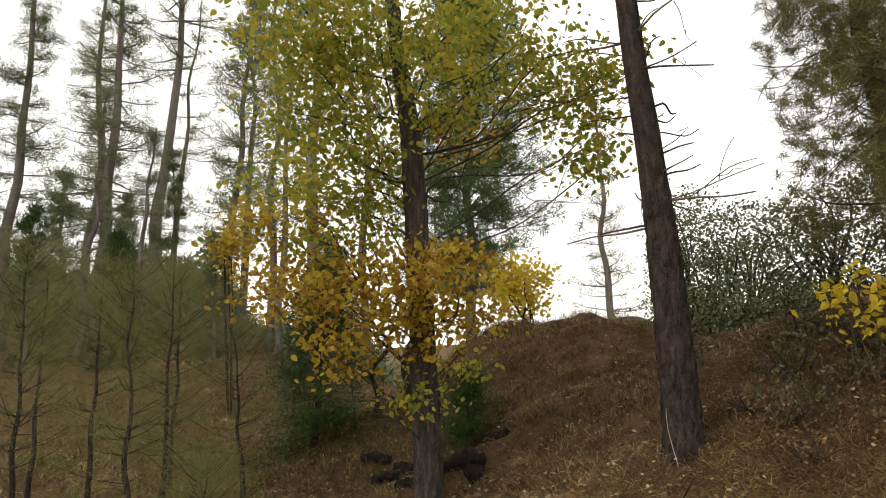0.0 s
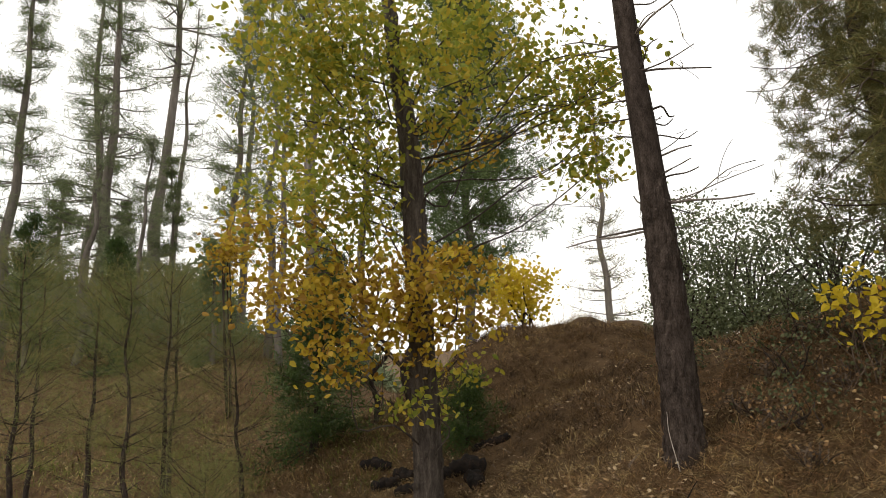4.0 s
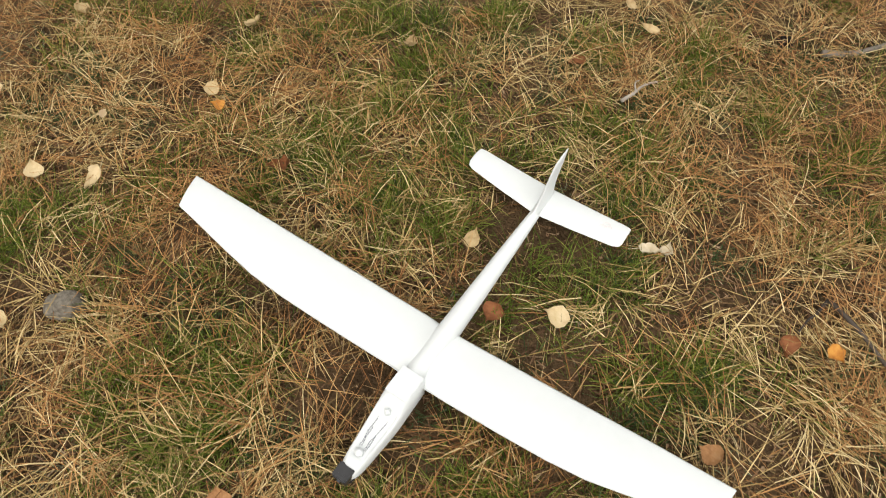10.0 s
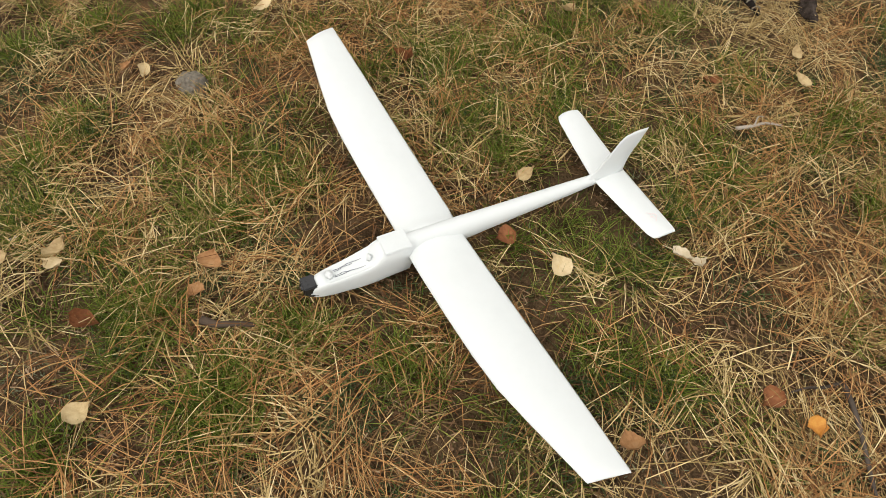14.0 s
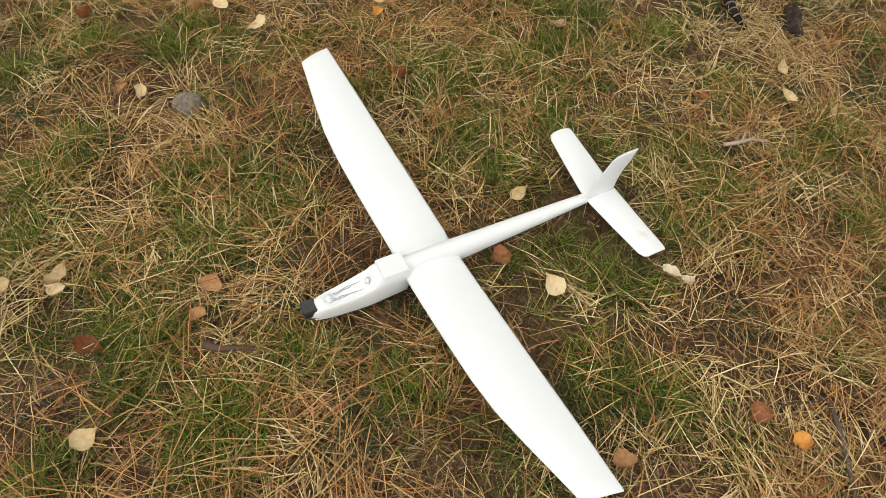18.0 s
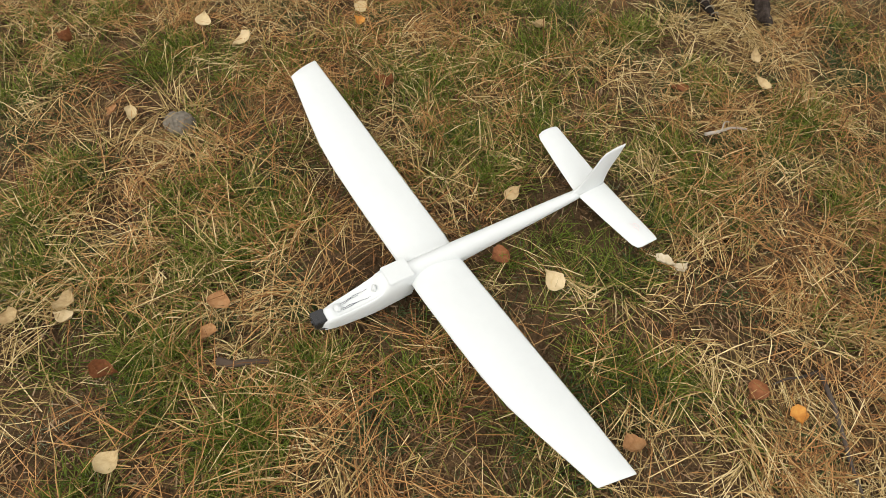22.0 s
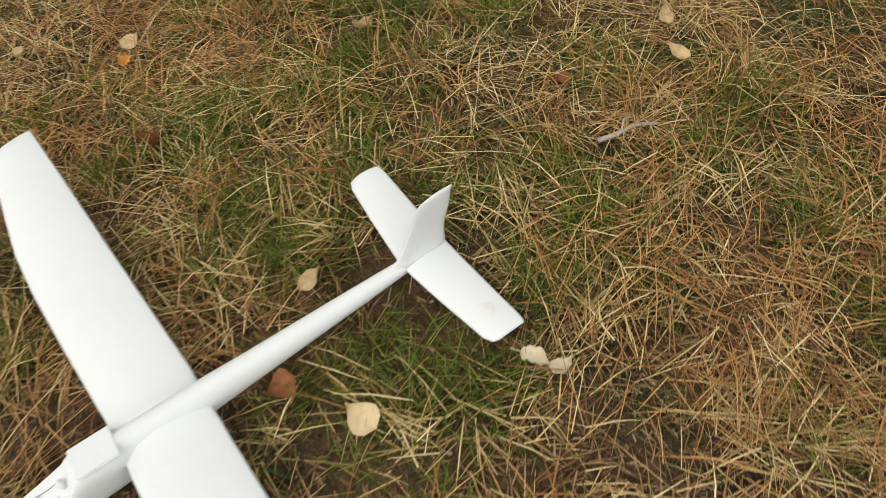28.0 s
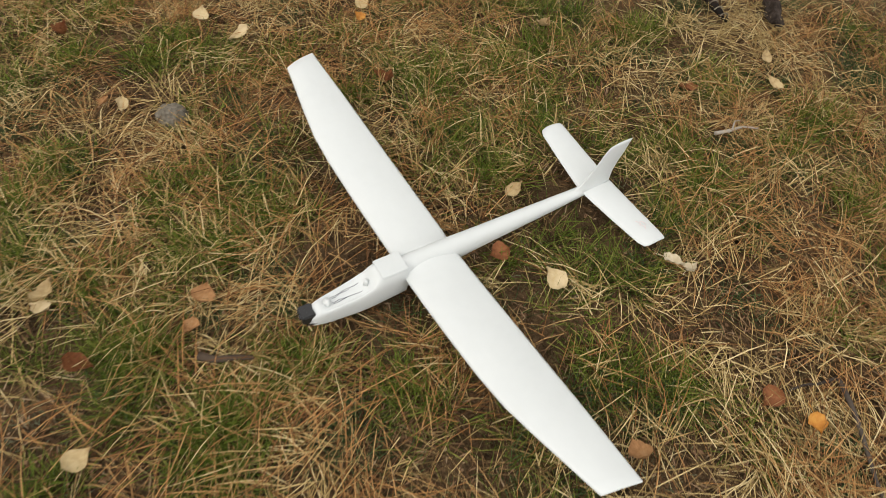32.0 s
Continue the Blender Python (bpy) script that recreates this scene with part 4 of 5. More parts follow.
# a dark ribbed strip of bark and a bark chunk in a hollow
strip = tagged(new("bark_strip"), "dark ribbed curl of bark among the dry grass", "bark")
s = Shape()
curve = along([gp(0.345, 1.22, 0.035), gp(0.36, 1.15, 0.055), gp(0.4, 1.1, 0.05), gp(0.46, 1.06, 0.035)], 6)
s.tube(curve, np.interp(np.linspace(0, 1, len(curve)), [0, 0.3, 1], [0.01, 0.021, 0.006]), 9, knob=0.06, rng=random.Random(7))
part("core", s, CHAR, strip, soft=True)
for i in range(2, len(curve) - 2, 2):
    s = Shape()
    c = curve[i]
    r = 0.0225 * (1 - 0.5 * i / len(curve))
    s.tube([c + np.array((r * math.cos(t) * 0.8, r * math.cos(t) * 0.5, r * math.sin(t))) for t in np.linspace(0.1, 3.0, 7)], [0.0022] * 7, 5)
    part("rib", s, DARKSTONE, strip)
chunk = tagged(part("bark_chunk", stone_shape(np.random.default_rng(90), 0.022, 0.07, 0.025, 0.3), BARK), "brown rotten bark chunk among dry grass", "bark")
chunk.matrix_world = pose(*gp(0.575, 1.16, 0.042), 0, 0, 25)


def pine_cone(x, y, seed):
    top = tagged(new("pine_cone"), "small dark pine cone on the grass", "pine cone")
    top.matrix_world = pose(*gp(x, y, 0.025), 70, 0, seed * 50) @ Matrix.Diagonal((0.65, 0.65, 0.65, 1))
    s = Shape()
    s.tube([(0, 0, -0.028), (0, 0, 0.0), (0, 0, 0.03)], [0.012, 0.013, 0.004], 9)
    part("core", s, CHAR, top)
    for i in range(34):
        a, h = i * 2.4, -0.026 + i * 0.0016
        r = 0.024 * math.sqrt(max(0.1, 1 - ((h + 0.004) / 0.036) ** 2))
        s = Shape()
        c = np.array((r * math.cos(a), r * math.sin(a), h + 0.006))
        s.tube([c * (0.4, 0.4, 1), c, c + (0, 0, 0.004)], [0.006, 0.0055, 0.002], 5)
        part("scale", s, BARK, top)


pine_cone(1.03, 0.82, 1)

# ---- brush pile ----
pile = tagged(new("brush_pile"), "heap of dry grey branches and sticks on the lawn", "brush pile")
g = np.random.default_rng(14)
for i in range(260):
    cx, cy = g.normal(-2.15, 0.36), g.normal(3.08, 0.16)
    d = math.hypot((cx + 2.05) / 0.85, (cy - 3.12) / 0.42)
    h = max(0.02, 0.25 * (1 - d) * g.uniform(0.1, 1.0))
    a = g.normal(0.1, 0.5 if i % 3 else 1.2)
    L = g.uniform(0.25, 0.85)
    dx, dy, dz = math.cos(a) * L / 2, math.sin(a) * L / 2, g.normal(0, 0.03)
    base = float(ground_z(cx, cy))
    za, zb = base + h - dz, base + h + dz
    za, zb = max(za, float(ground_z(cx - dx, cy - dy)) + 0.012), max(zb, float(ground_z(cx + dx, cy + dy)) + 0.012)
    stick("stick", (cx - dx, cy - dy, za), (cx + dx, cy + dy, zb), g.uniform(0.0025, 0.0075), STICK if i % 14 else PALESTICK, "", bend=0.034, seed=200 + i, parent=pile, sides=5)
for i, (a, b, r, m) in enumerate([(gp(-1.98, 3.2, 0.2), gp(-1.75, 3.42, 0.27), 0.012, PALESTICK), (gp(-1.8, 3.25, 0.2), gp(-1.58, 3.07, 0.13), 0.011, PALESTICK), (gp(-1.58, 3.07, 0.13), gp(-1.3, 2.8, 0.03), 0.011, STICK),
                                  (gp(-1.72, 3.45, 0.06), gp(-1.66, 3.52, 0.21), 0.011, PALESTICK), (gp(-1.66, 3.52, 0.21), gp(-1.55, 3.54, 0.22), 0.008, PALESTICK), (gp(-2.3, 3.35, 0.08), gp(-2.32, 3.4, 0.19), 0.01, PALESTICK), (gp(-2.02, 3.2, 0.15), gp(-2.12, 3.35, 0.36), 0.009, CHAR),
                                  (gp(-2.12, 3.35, 0.36), gp(-2.05, 3.4, 0.46), 0.006, CHAR), (gp(-1.95, 3.2, 0.2), gp(-2.0, 3.3, 0.42), 0.006, CHAR), (gp(-1.5, 3.2, 0.14), gp(-1.2, 3.4, 0.15), 0.009, STICK), (gp(-1.9, 3.25, 0.22), gp(-1.35, 3.25, 0.13), 0.011, STICK),
                                  (gp(-2.9, 3.05, 0.05), gp(-2.0, 3.2, 0.24), 0.011, STICK), (gp(-1.75, 3.0, 0.16), gp(-1.62, 2.7, 0.03), 0.005, STICK), (gp(-2.3, 3.15, 0.22), gp(-2.1, 2.8, 0.05), 0.008, STICK)]):
    stick("branch", a, b, r, m, "", bend=0.007, seed=400 + i, parent=pile)

g = np.random.default_rng(141)
for i in range(34):
    cx, cy, a = g.normal(-2.05, 0.4), g.normal(3.12, 0.15), g.normal(0.0, 0.55)
    L, top = g.uniform(0.3, 0.75), g.uniform(0.1, 0.3)
    dx, dy = math.cos(a) * L / 2, math.sin(a) * L / 2
    s = Shape()
    s.tube(along([gp(cx - dx, cy - dy, 0.03), gp(cx - dx * 0.4, cy - dy * 0.4 + g.normal(0, 0.03), top * 0.85), gp(cx + dx * 0.4, cy + dy * 0.4, top), gp(cx + dx, cy + dy, top * g.uniform(0.3, 0.9) + 0.02)], 4), np.linspace(0.007, 0.0025, 13), 5)
    part("stick", s, STICK if i % 5 else PALESTICK, pile, soft=True)

# ---- heap of dead orange pine boughs ----
boughs = tagged(new("dead_pine_boughs"), "dead pine boughs with orange needles on the lawn", "branches")
for i, (a, b, r) in enumerate([(gp(-1.1, 2.55, 0.05), gp(0.4, 2.53, 0.04), 0.015), (gp(-0.6, 2.7, 0.06), gp(0.15, 2.86, 0.05), 0.011), (gp(-0.7, 2.9, 0.06), gp(0.14, 3.26, 0.04), 0.01), (gp(-1.2, 2.6, 0.08), gp(-0.5, 2.9, 0.14), 0.012), (gp(-0.55, 2.5, 0.05), gp(-0.5, 2.75, 0.3), 0.007), (gp(-0.2, 2.5, 0.08), gp(-0.35, 2.85, 0.2), 0.007), (gp(-1.4, 2.75, 0.04), gp(-0.6, 2.6, 0.06), 0.012), (gp(-0.1, 2.4, 0.05), gp(-0.4, 2.7, 0.16), 0.006), (gp(-0.9, 2.5, 0.1), gp(-0.1, 2.7, 0.14), 0.009), (gp(-0.8, 2.75, 0.12), gp(-0.2, 2.5, 0.1), 0.008), (gp(-0.45, 2.8, 0.1), gp(0.1, 2.6, 0.1), 0.007), (gp(-0.65, 2.45, 0.04), gp(-0.75, 2.8, 0.2), 0.006)]):
    stick("branch", a, b, r * 0.55, DARKSTICK, "", bend=0.03, seed=430 + i, parent=boughs)
g = np.random.default_rng(15)
for i, (cx, cy, wide, deep) in enumerate([(-1.0, 2.5, 0.1, 0.12), (-0.88, 2.62, 0.09, 0.14), (-0.75, 2.75, 0.09, 0.13), (-0.62, 2.98, 0.07, 0.09), (-0.42, 2.84, 0.09, 0.14), (-0.32, 2.7, 0.07, 0.12), (-0.2, 2.92, 0.07, 0.09), (-0.14, 2.66, 0.07, 0.1), (-0.5, 2.62, 0.06, 0.1), (-1.2, 2.72, 0.07, 0.05), (-0.3, 2.42, 0.05, 0.03)]):
    k = 190
    c = np.array(gp(cx, cy, 0.03))
    root = c + g.normal(0, 1, (k, 3)) * (wide, 0.075, deep * 0.5)
    root[:, 2] = np.maximum(root[:, 2] + deep * 0.5, ground_z(root[:, 0], root[:, 1]) + 0.02)
    a = g.uniform(0, 2 * np.pi) + g.normal(0, 0.7, k)
    way = unit(np.stack([np.cos(a), np.sin(a), g.normal(-0.05, 0.35, k)], 1))
    s = Shape()
    s.blades(root, way * g.uniform(0.07, 0.15, (k, 1)), unit(np.cross(way, ball_dirs(g, k))), g.uniform(0.0018, 0.0036, k), droop=g.uniform(-0.03, 0.01, k))
    tagged(part("needle_spray", s, RUSTBRUSH, boughs, "bright orange dead needles"), kind="stuff")
for i in range(80):
    cx, cy = g.uniform(-1.2, 0.25), g.normal(2.62, 0.2)
    a, L = g.uniform(0, 6.28), g.uniform(0.1, 0.35)
    stick("twig", gp(cx, cy, 0.04), gp(cx + L * math.cos(a), cy + L * math.sin(a) * 0.6, g.uniform(0.03, 0.17)), g.uniform(0.0025, 0.0055), DARKSTICK if i % 6 else STICK, "", bend=0.03, seed=440 + 7 * i, parent=boughs, sides=5)

# ---- charred wood by the maple ----
s = Shape()
s.tube(along([gp(-3.44, 3.38, 0.05), gp(-3.25, 3.25, 0.035), gp(-3.05, 3.27, 0.035), gp(-2.9, 3.33, 0.04), gp(-2.82, 3.42, 0.06)], 6), np.interp(np.linspace(0, 1, 25), [0, 0.05, 0.5, 0.95, 1], [0.02, 0.042, 0.045, 0.035, 0.02]), 12, knob=0.25, rng=random.Random(2))
tagged(part("charred_log", s, CHAR, soft=True), "short curved charred log on the lawn", "log")
for i, (x, y, a, L, r) in enumerate([(-6.45, 4.6, 0.5, 0.4, 0.075), (-6.06, 4.42, 0.9, 0.35, 0.075), (-5.96, 4.6, 0.2, 0.3, 0.07), (-5.75, 4.75, -0.2, 0.35, 0.06), (-5.05, 4.7, 0.3, 0.4, 0.1), (-4.85, 4.55, -0.3, 0.3, 0.08), (-4.74, 4.15, 0.0, 0.22, 0.04), (-5.13, 5.2, 0.2, 0.5, 0.05), (-5.3, 4.6, 0.7, 0.3, 0.07), (-5.65, 4.35, 0.4, 0.3, 0.06), (-3.32, 3.45, 0.0, 0.15, 0.03)]):
    dx, dy = math.cos(a) * L / 2, math.sin(a) * L / 2
    s = Shape()
    pts = along([gp(x - dx, y - dy, r * 0.3), gp(x - dx * 0.3, y - dy * 0.3 + 0.03, r * 0.5), gp(x + dx * 0.4, y + dy * 0.4 - 0.02, r * 0.55), gp(x + dx, y + dy, r * 0.2)], 5)
    s.tube(pts, r * np.interp(np.linspace(0, 1, len(pts)), [0, 0.08, 0.5, 0.92, 1], [0.5, 0.95, 1.0, 0.9, 0.45]), 12, knob=0.3, rng=random.Random(450 + i))
    tagged(part("charred_log", s, CHAR, soft=True), "short blackened log in a jumble under the maple", "log", "charred logs")


# ---- trees ----
def trunk_line(base, top, bend, seed, k=9):
    g = np.random.default_rng(seed)
    base, top = np.array(base, float), np.array(top, float)
    pts = [base + (top - base) * t + (np.append(g.normal(0, bend, 2), 0) if 0 < t < 1 else 0) for t in np.linspace(0, 1, k)]
    return along(pts, 3)


def bark_plates(line, radii, mat, parent, count, seed, low, high, size=(0.05, 0.14)):
    """Raised plates of bark on a near trunk."""
    g = np.random.default_rng(seed)
    for i in range(count):
        t = g.uniform(low, high) * (len(line) - 1)
        j = int(t)
        p = line[j] + (line[min(j + 1, len(line) - 1)] - line[j]) * (t - j)
        r = np.interp(t, np.arange(len(radii)), radii)
        a = g.uniform(0, 2 * math.pi)
        w, h = g.uniform(0.4, 1.0) * size[0], g.uniform(0.5, 1.0) * size[1]
        out = []
        for dz, k in ((-h / 2, 0.75), (-h / 6, 1.05), (h / 4, 1.0), (h / 2, 0.6)):
            for da in (-1, -0.4, 0.4, 1):
                b = a + da * w * k / 2 / r
                d = r * (1.0 if abs(da) == 1 or abs(dz) == h / 2 else 1.085)
                out.append((p[0] + d * math.cos(b), p[1] + d * math.sin(b), p[2] + dz))
        s = Shape()
        s.add(out, [(q * 4 + c, q * 4 + c + 1, q * 4 + c + 5, q * 4 + c + 4) for q in range(3) for c in range(3)])
        part("bark_plate", s, mat, parent)


def conifer(name, label, base, top, radius, crown_from, reach, whorls, mat, seed, bark=None, needle=0.16, wide=0.012, per_tuft=9, tufts_per=7, droop=-0.15, density=1.0, shape=1.0, group="", lean=0.1):
    """A pine: tapered trunk, whorls of limbs and tufts of needles."""
    g = np.random.default_rng(seed)
    # far trees default to the bark with haze in its colour
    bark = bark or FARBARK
    ob = tagged(new(name), label, "tree", group)
    line = trunk_line(base, top, lean, seed)
    radii = radius * (1 - 0.86 * np.linspace(0, 1, len(line)))
    s = Shape()
    s.tube(line, radii, 9, knob=0.05, rng=random.Random(seed))
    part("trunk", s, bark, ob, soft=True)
    crown = Shape()
    H = top[2] - base[2]
    tuft_c, tuft_d = [], []
    for w in range(whorls):
        t = crown_from + (0.99 - crown_from) * (w + g.uniform(0, 0.8)) / whorls
        p = np.array([np.interp(t * (len(line) - 1), np.arange(len(line)), [q[c] for q in line]) for c in range(3)])
        u = (t - crown_from) / (1 - crown_from)
        r = reach * ((1 - u) ** shape) * (0.55 + 0.45 * min(1, u * 4 + 0.3)) * g.uniform(0.7, 1.15) + 0.12
        for b in range(int(g.integers(3, 6))):
            if g.uniform() > density:
                continue
            a = g.uniform(0, 2 * math.pi)
            L = r * g.uniform(0.5, 1.1)
            d = np.array([math.cos(a), math.sin(a), droop + 0.5 * u + g.normal(0, 0.1)])
            tip = p + d * L + np.array([0, 0, 0.12 * L])
            mid = p + d * L * 0.55
            limb = Shape()
            limb.tube([p, mid, tip], [radius * 0.16 * (1.1 - u * 0.7), radius * 0.09, 0.006 if radius > 0.05 else 0.002], 4, cap=False)
            part("limb", limb, bark, ob)
            for q in np.linspace(0.35, 1.0, tufts_per):
                c = p + (mid - p) * (q / 0.55) if q < 0.55 else mid + (tip - mid) * ((q - 0.55) / 0.45)
                tuft_c.append(c + g.normal(0, 0.09 * L + 0.02, 3) * (1, 1, 0.6))
                tuft_d.append(d + (0, 0, 0.5))
    if tuft_c:
        if needle > 0.18:
            needle, wide, per_tuft = needle * 0.68, wide * 0.95, int(per_tuft * 1.05)
        c = np.repeat(np.array(tuft_c), per_tuft, 0)
        c = c + g.normal(0, needle * 0.55, c.shape)
        d = unit(np.repeat(np.array(tuft_d), per_tuft, 0) * 0.55 + ball_dirs(g, len(c)))
        size = g.uniform(0.6, 1.2, (len(c), 1)) * needle
        crown.blades(c, d * size, unit(np.cross(d, ball_dirs(g, len(c)))), wide * g.uniform(0.6, 1.3, len(c)), bent=False)
        part("crown", crown, mat, ob)
    return ob


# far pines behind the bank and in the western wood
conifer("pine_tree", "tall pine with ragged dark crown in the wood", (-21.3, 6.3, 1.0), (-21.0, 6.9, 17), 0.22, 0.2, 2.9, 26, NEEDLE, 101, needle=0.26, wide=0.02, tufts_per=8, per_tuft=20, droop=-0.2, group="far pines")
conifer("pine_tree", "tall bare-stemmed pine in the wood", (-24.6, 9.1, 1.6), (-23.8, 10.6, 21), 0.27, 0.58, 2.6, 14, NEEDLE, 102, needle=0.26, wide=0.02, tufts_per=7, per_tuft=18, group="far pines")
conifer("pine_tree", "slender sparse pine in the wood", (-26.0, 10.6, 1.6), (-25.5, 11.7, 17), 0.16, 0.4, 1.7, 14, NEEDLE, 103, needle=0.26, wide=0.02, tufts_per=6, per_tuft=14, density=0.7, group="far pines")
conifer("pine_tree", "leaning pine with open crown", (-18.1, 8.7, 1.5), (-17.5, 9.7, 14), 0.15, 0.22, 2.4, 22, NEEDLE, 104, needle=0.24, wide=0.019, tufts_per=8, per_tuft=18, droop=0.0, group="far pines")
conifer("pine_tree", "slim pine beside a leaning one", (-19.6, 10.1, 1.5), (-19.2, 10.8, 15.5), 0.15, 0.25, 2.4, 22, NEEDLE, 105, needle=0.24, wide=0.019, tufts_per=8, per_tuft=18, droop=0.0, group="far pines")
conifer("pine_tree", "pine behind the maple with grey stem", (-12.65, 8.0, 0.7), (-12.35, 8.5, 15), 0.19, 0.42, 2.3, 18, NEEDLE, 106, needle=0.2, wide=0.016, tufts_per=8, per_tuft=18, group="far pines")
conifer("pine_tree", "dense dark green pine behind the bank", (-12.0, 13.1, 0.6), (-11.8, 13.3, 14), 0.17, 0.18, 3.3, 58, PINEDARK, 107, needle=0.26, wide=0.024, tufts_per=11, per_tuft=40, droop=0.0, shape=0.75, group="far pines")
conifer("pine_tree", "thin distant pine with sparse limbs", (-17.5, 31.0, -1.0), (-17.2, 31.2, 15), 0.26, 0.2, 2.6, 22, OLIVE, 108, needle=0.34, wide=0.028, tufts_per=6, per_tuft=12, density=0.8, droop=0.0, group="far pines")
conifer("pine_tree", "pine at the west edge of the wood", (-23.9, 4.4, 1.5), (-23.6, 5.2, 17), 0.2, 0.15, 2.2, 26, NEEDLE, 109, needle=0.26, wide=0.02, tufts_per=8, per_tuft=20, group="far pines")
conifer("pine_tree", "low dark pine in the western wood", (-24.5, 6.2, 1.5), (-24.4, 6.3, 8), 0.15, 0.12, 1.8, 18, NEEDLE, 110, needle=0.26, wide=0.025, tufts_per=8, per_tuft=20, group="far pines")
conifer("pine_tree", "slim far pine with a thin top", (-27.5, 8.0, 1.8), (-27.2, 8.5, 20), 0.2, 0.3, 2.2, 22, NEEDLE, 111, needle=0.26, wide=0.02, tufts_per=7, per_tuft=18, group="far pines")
# more far pines, haze painted into their needle colour
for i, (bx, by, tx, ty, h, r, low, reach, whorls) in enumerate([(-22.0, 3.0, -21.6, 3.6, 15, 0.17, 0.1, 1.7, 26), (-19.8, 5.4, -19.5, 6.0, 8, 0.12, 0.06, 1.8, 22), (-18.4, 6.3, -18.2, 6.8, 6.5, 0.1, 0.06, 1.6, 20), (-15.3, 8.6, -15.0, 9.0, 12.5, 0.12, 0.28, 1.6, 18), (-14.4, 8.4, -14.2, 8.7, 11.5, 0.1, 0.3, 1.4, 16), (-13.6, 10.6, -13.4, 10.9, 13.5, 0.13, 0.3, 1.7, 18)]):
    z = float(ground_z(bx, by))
    conifer("pine_tree", "pine in the wood with haze painted into its grey-green crown", (bx, by, z - 0.1), (tx, ty, z + h), r, low, reach, whorls, NEEDLEHAZE, 140 + i, needle=0.22, wide=0.017, tufts_per=7, per_tuft=14, droop=-0.05, density=0.85, group="far pines")
g = np.random.default_rng(77)
for i, (x, y, h) in enumerate([(-17.5, 5.6, 3.4), (-19.5, 7.9, 5.8), (-15.5, 7.2, 3.0), (-20.5, 4.4, 4.4), (-22.5, 7.6, 4.6), (-14.0, 9.5, 3.4), (-16.5, 12.0, 3.8), (-21.0, 2.2, 4.6)]):
    z = float(ground_z(x, y))
    conifer("young_conifer", "bushy young conifer in the western wood", (x, y, z - 0.1), (x + 0.1, y, z + h), 0.08, 0.04, 1.2, 18, NEEDLE if i % 3 else FIRGREEN, 120 + i, needle=0.2, wide=0.018, tufts_per=8, per_tuft=22, group="young conifers", lean=0.03)
# the farthest wood, one uneven mass of foliage with haze in its colour
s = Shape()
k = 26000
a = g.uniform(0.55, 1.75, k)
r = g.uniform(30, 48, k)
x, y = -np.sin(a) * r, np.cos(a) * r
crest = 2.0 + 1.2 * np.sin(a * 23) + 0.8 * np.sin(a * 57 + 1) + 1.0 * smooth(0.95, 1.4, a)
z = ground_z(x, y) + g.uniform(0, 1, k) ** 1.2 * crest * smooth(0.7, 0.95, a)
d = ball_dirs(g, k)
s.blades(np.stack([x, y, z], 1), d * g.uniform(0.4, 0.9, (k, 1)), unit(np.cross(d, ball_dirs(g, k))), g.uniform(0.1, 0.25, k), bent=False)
tagged(part("distant_wood", s, WOODHAZE), "distant green conifer wood on the western hill, haze painted in", "woods", kind="stuff")

# saplings in front of the wood
for i, (x, y, h, dx, dy) in enumerate([(-6.43, 1.68, 2.7, -0.2, 0.1), (-6.89, 2.19, 2.8, -0.1, 0.15), (-6.61, 2.95, 1.9, -0.15, -0.05), (-7.95, 1.85, 2.7, 0.1, 0.1), (-5.57, 1.87, 0.9, 0.05, 0.1), (-7.6, 1.1, 3.0, 0.2, 0.0), (-8.3, 2.9, 2.6, 0.1, 0.1), (-9.0, 1.6, 2.8, 0.0, 0.1)]):
    z = float(ground_z(x, y))
    conifer("pine_sapling", "spindly young pine with sparse soft needles", (x, y, z - 0.05), (x + dx, y + dy, z + h), 0.033, 0.3, 0.6, 13, SAPNEEDLE, 150 + i, bark=BARK, needle=0.13, wide=0.003, tufts_per=6, per_tuft=14, droop=0.2, shape=0.4, group="pine saplings", lean=0.012)

# dark fir
conifer("fir_tree", "low dense dark green fir beside the maple", (-7.75, 4.6, float(ground_z(-7.75, 4.6)) - 0.05), (-7.6, 4.75, float(ground_z(-7.75, 4.6)) + 2.4), 0.06, 0.03, 1.0, 22, FIRGREEN, 170, bark=BARK, needle=0.13, wide=0.014, tufts_per=10, per_tuft=14, droop=-0.25, shape=0.8, lean=0.02)
conifer("fir_tree", "small green fir at the foot of the bank", (-5.55, 5.25, float(ground_z(-5.55, 5.25)) - 0.03), (-5.5, 5.3, float(ground_z(-5.55, 5.25)) + 0.75), 0.03, 0.05, 0.45, 12, FIRGREEN, 171, bark=BARK, needle=0.09, wide=0.01, tufts_per=8, per_tuft=12, droop=-0.1, lean=0.01)

# near pine with a bare trunk and dead snags
near_pine = tagged(new("pine_tree"), "near pine with dark plated trunk and dead snags", "tree")
line = along([(-2.5, 4.32, 0.55), (-2.52, 4.38, 1.1), (-2.545, 4.43, 1.8), (-2.58, 4.47, 2.5), (-2.63, 4.49, 3.3), (-2.69, 4.5, 4.2), (-2.76, 4.5, 6.0), (-2.85, 4.5, 9.0)], 4)
radii = np.interp(np.linspace(0, 1, len(line)), [0, 0.07, 0.4, 1], [0.185, 0.15, 0.125, 0.07])
s = Shape()
s.tube(line, radii, 18, knob=0.035, rng=random.Random(5))
trunk = part("trunk", s, BARK, near_pine, soft=True)
bark_plates(line, radii, BARK, trunk, 299, 6, 0.0, 0.5)
g = np.random.default_rng(16)
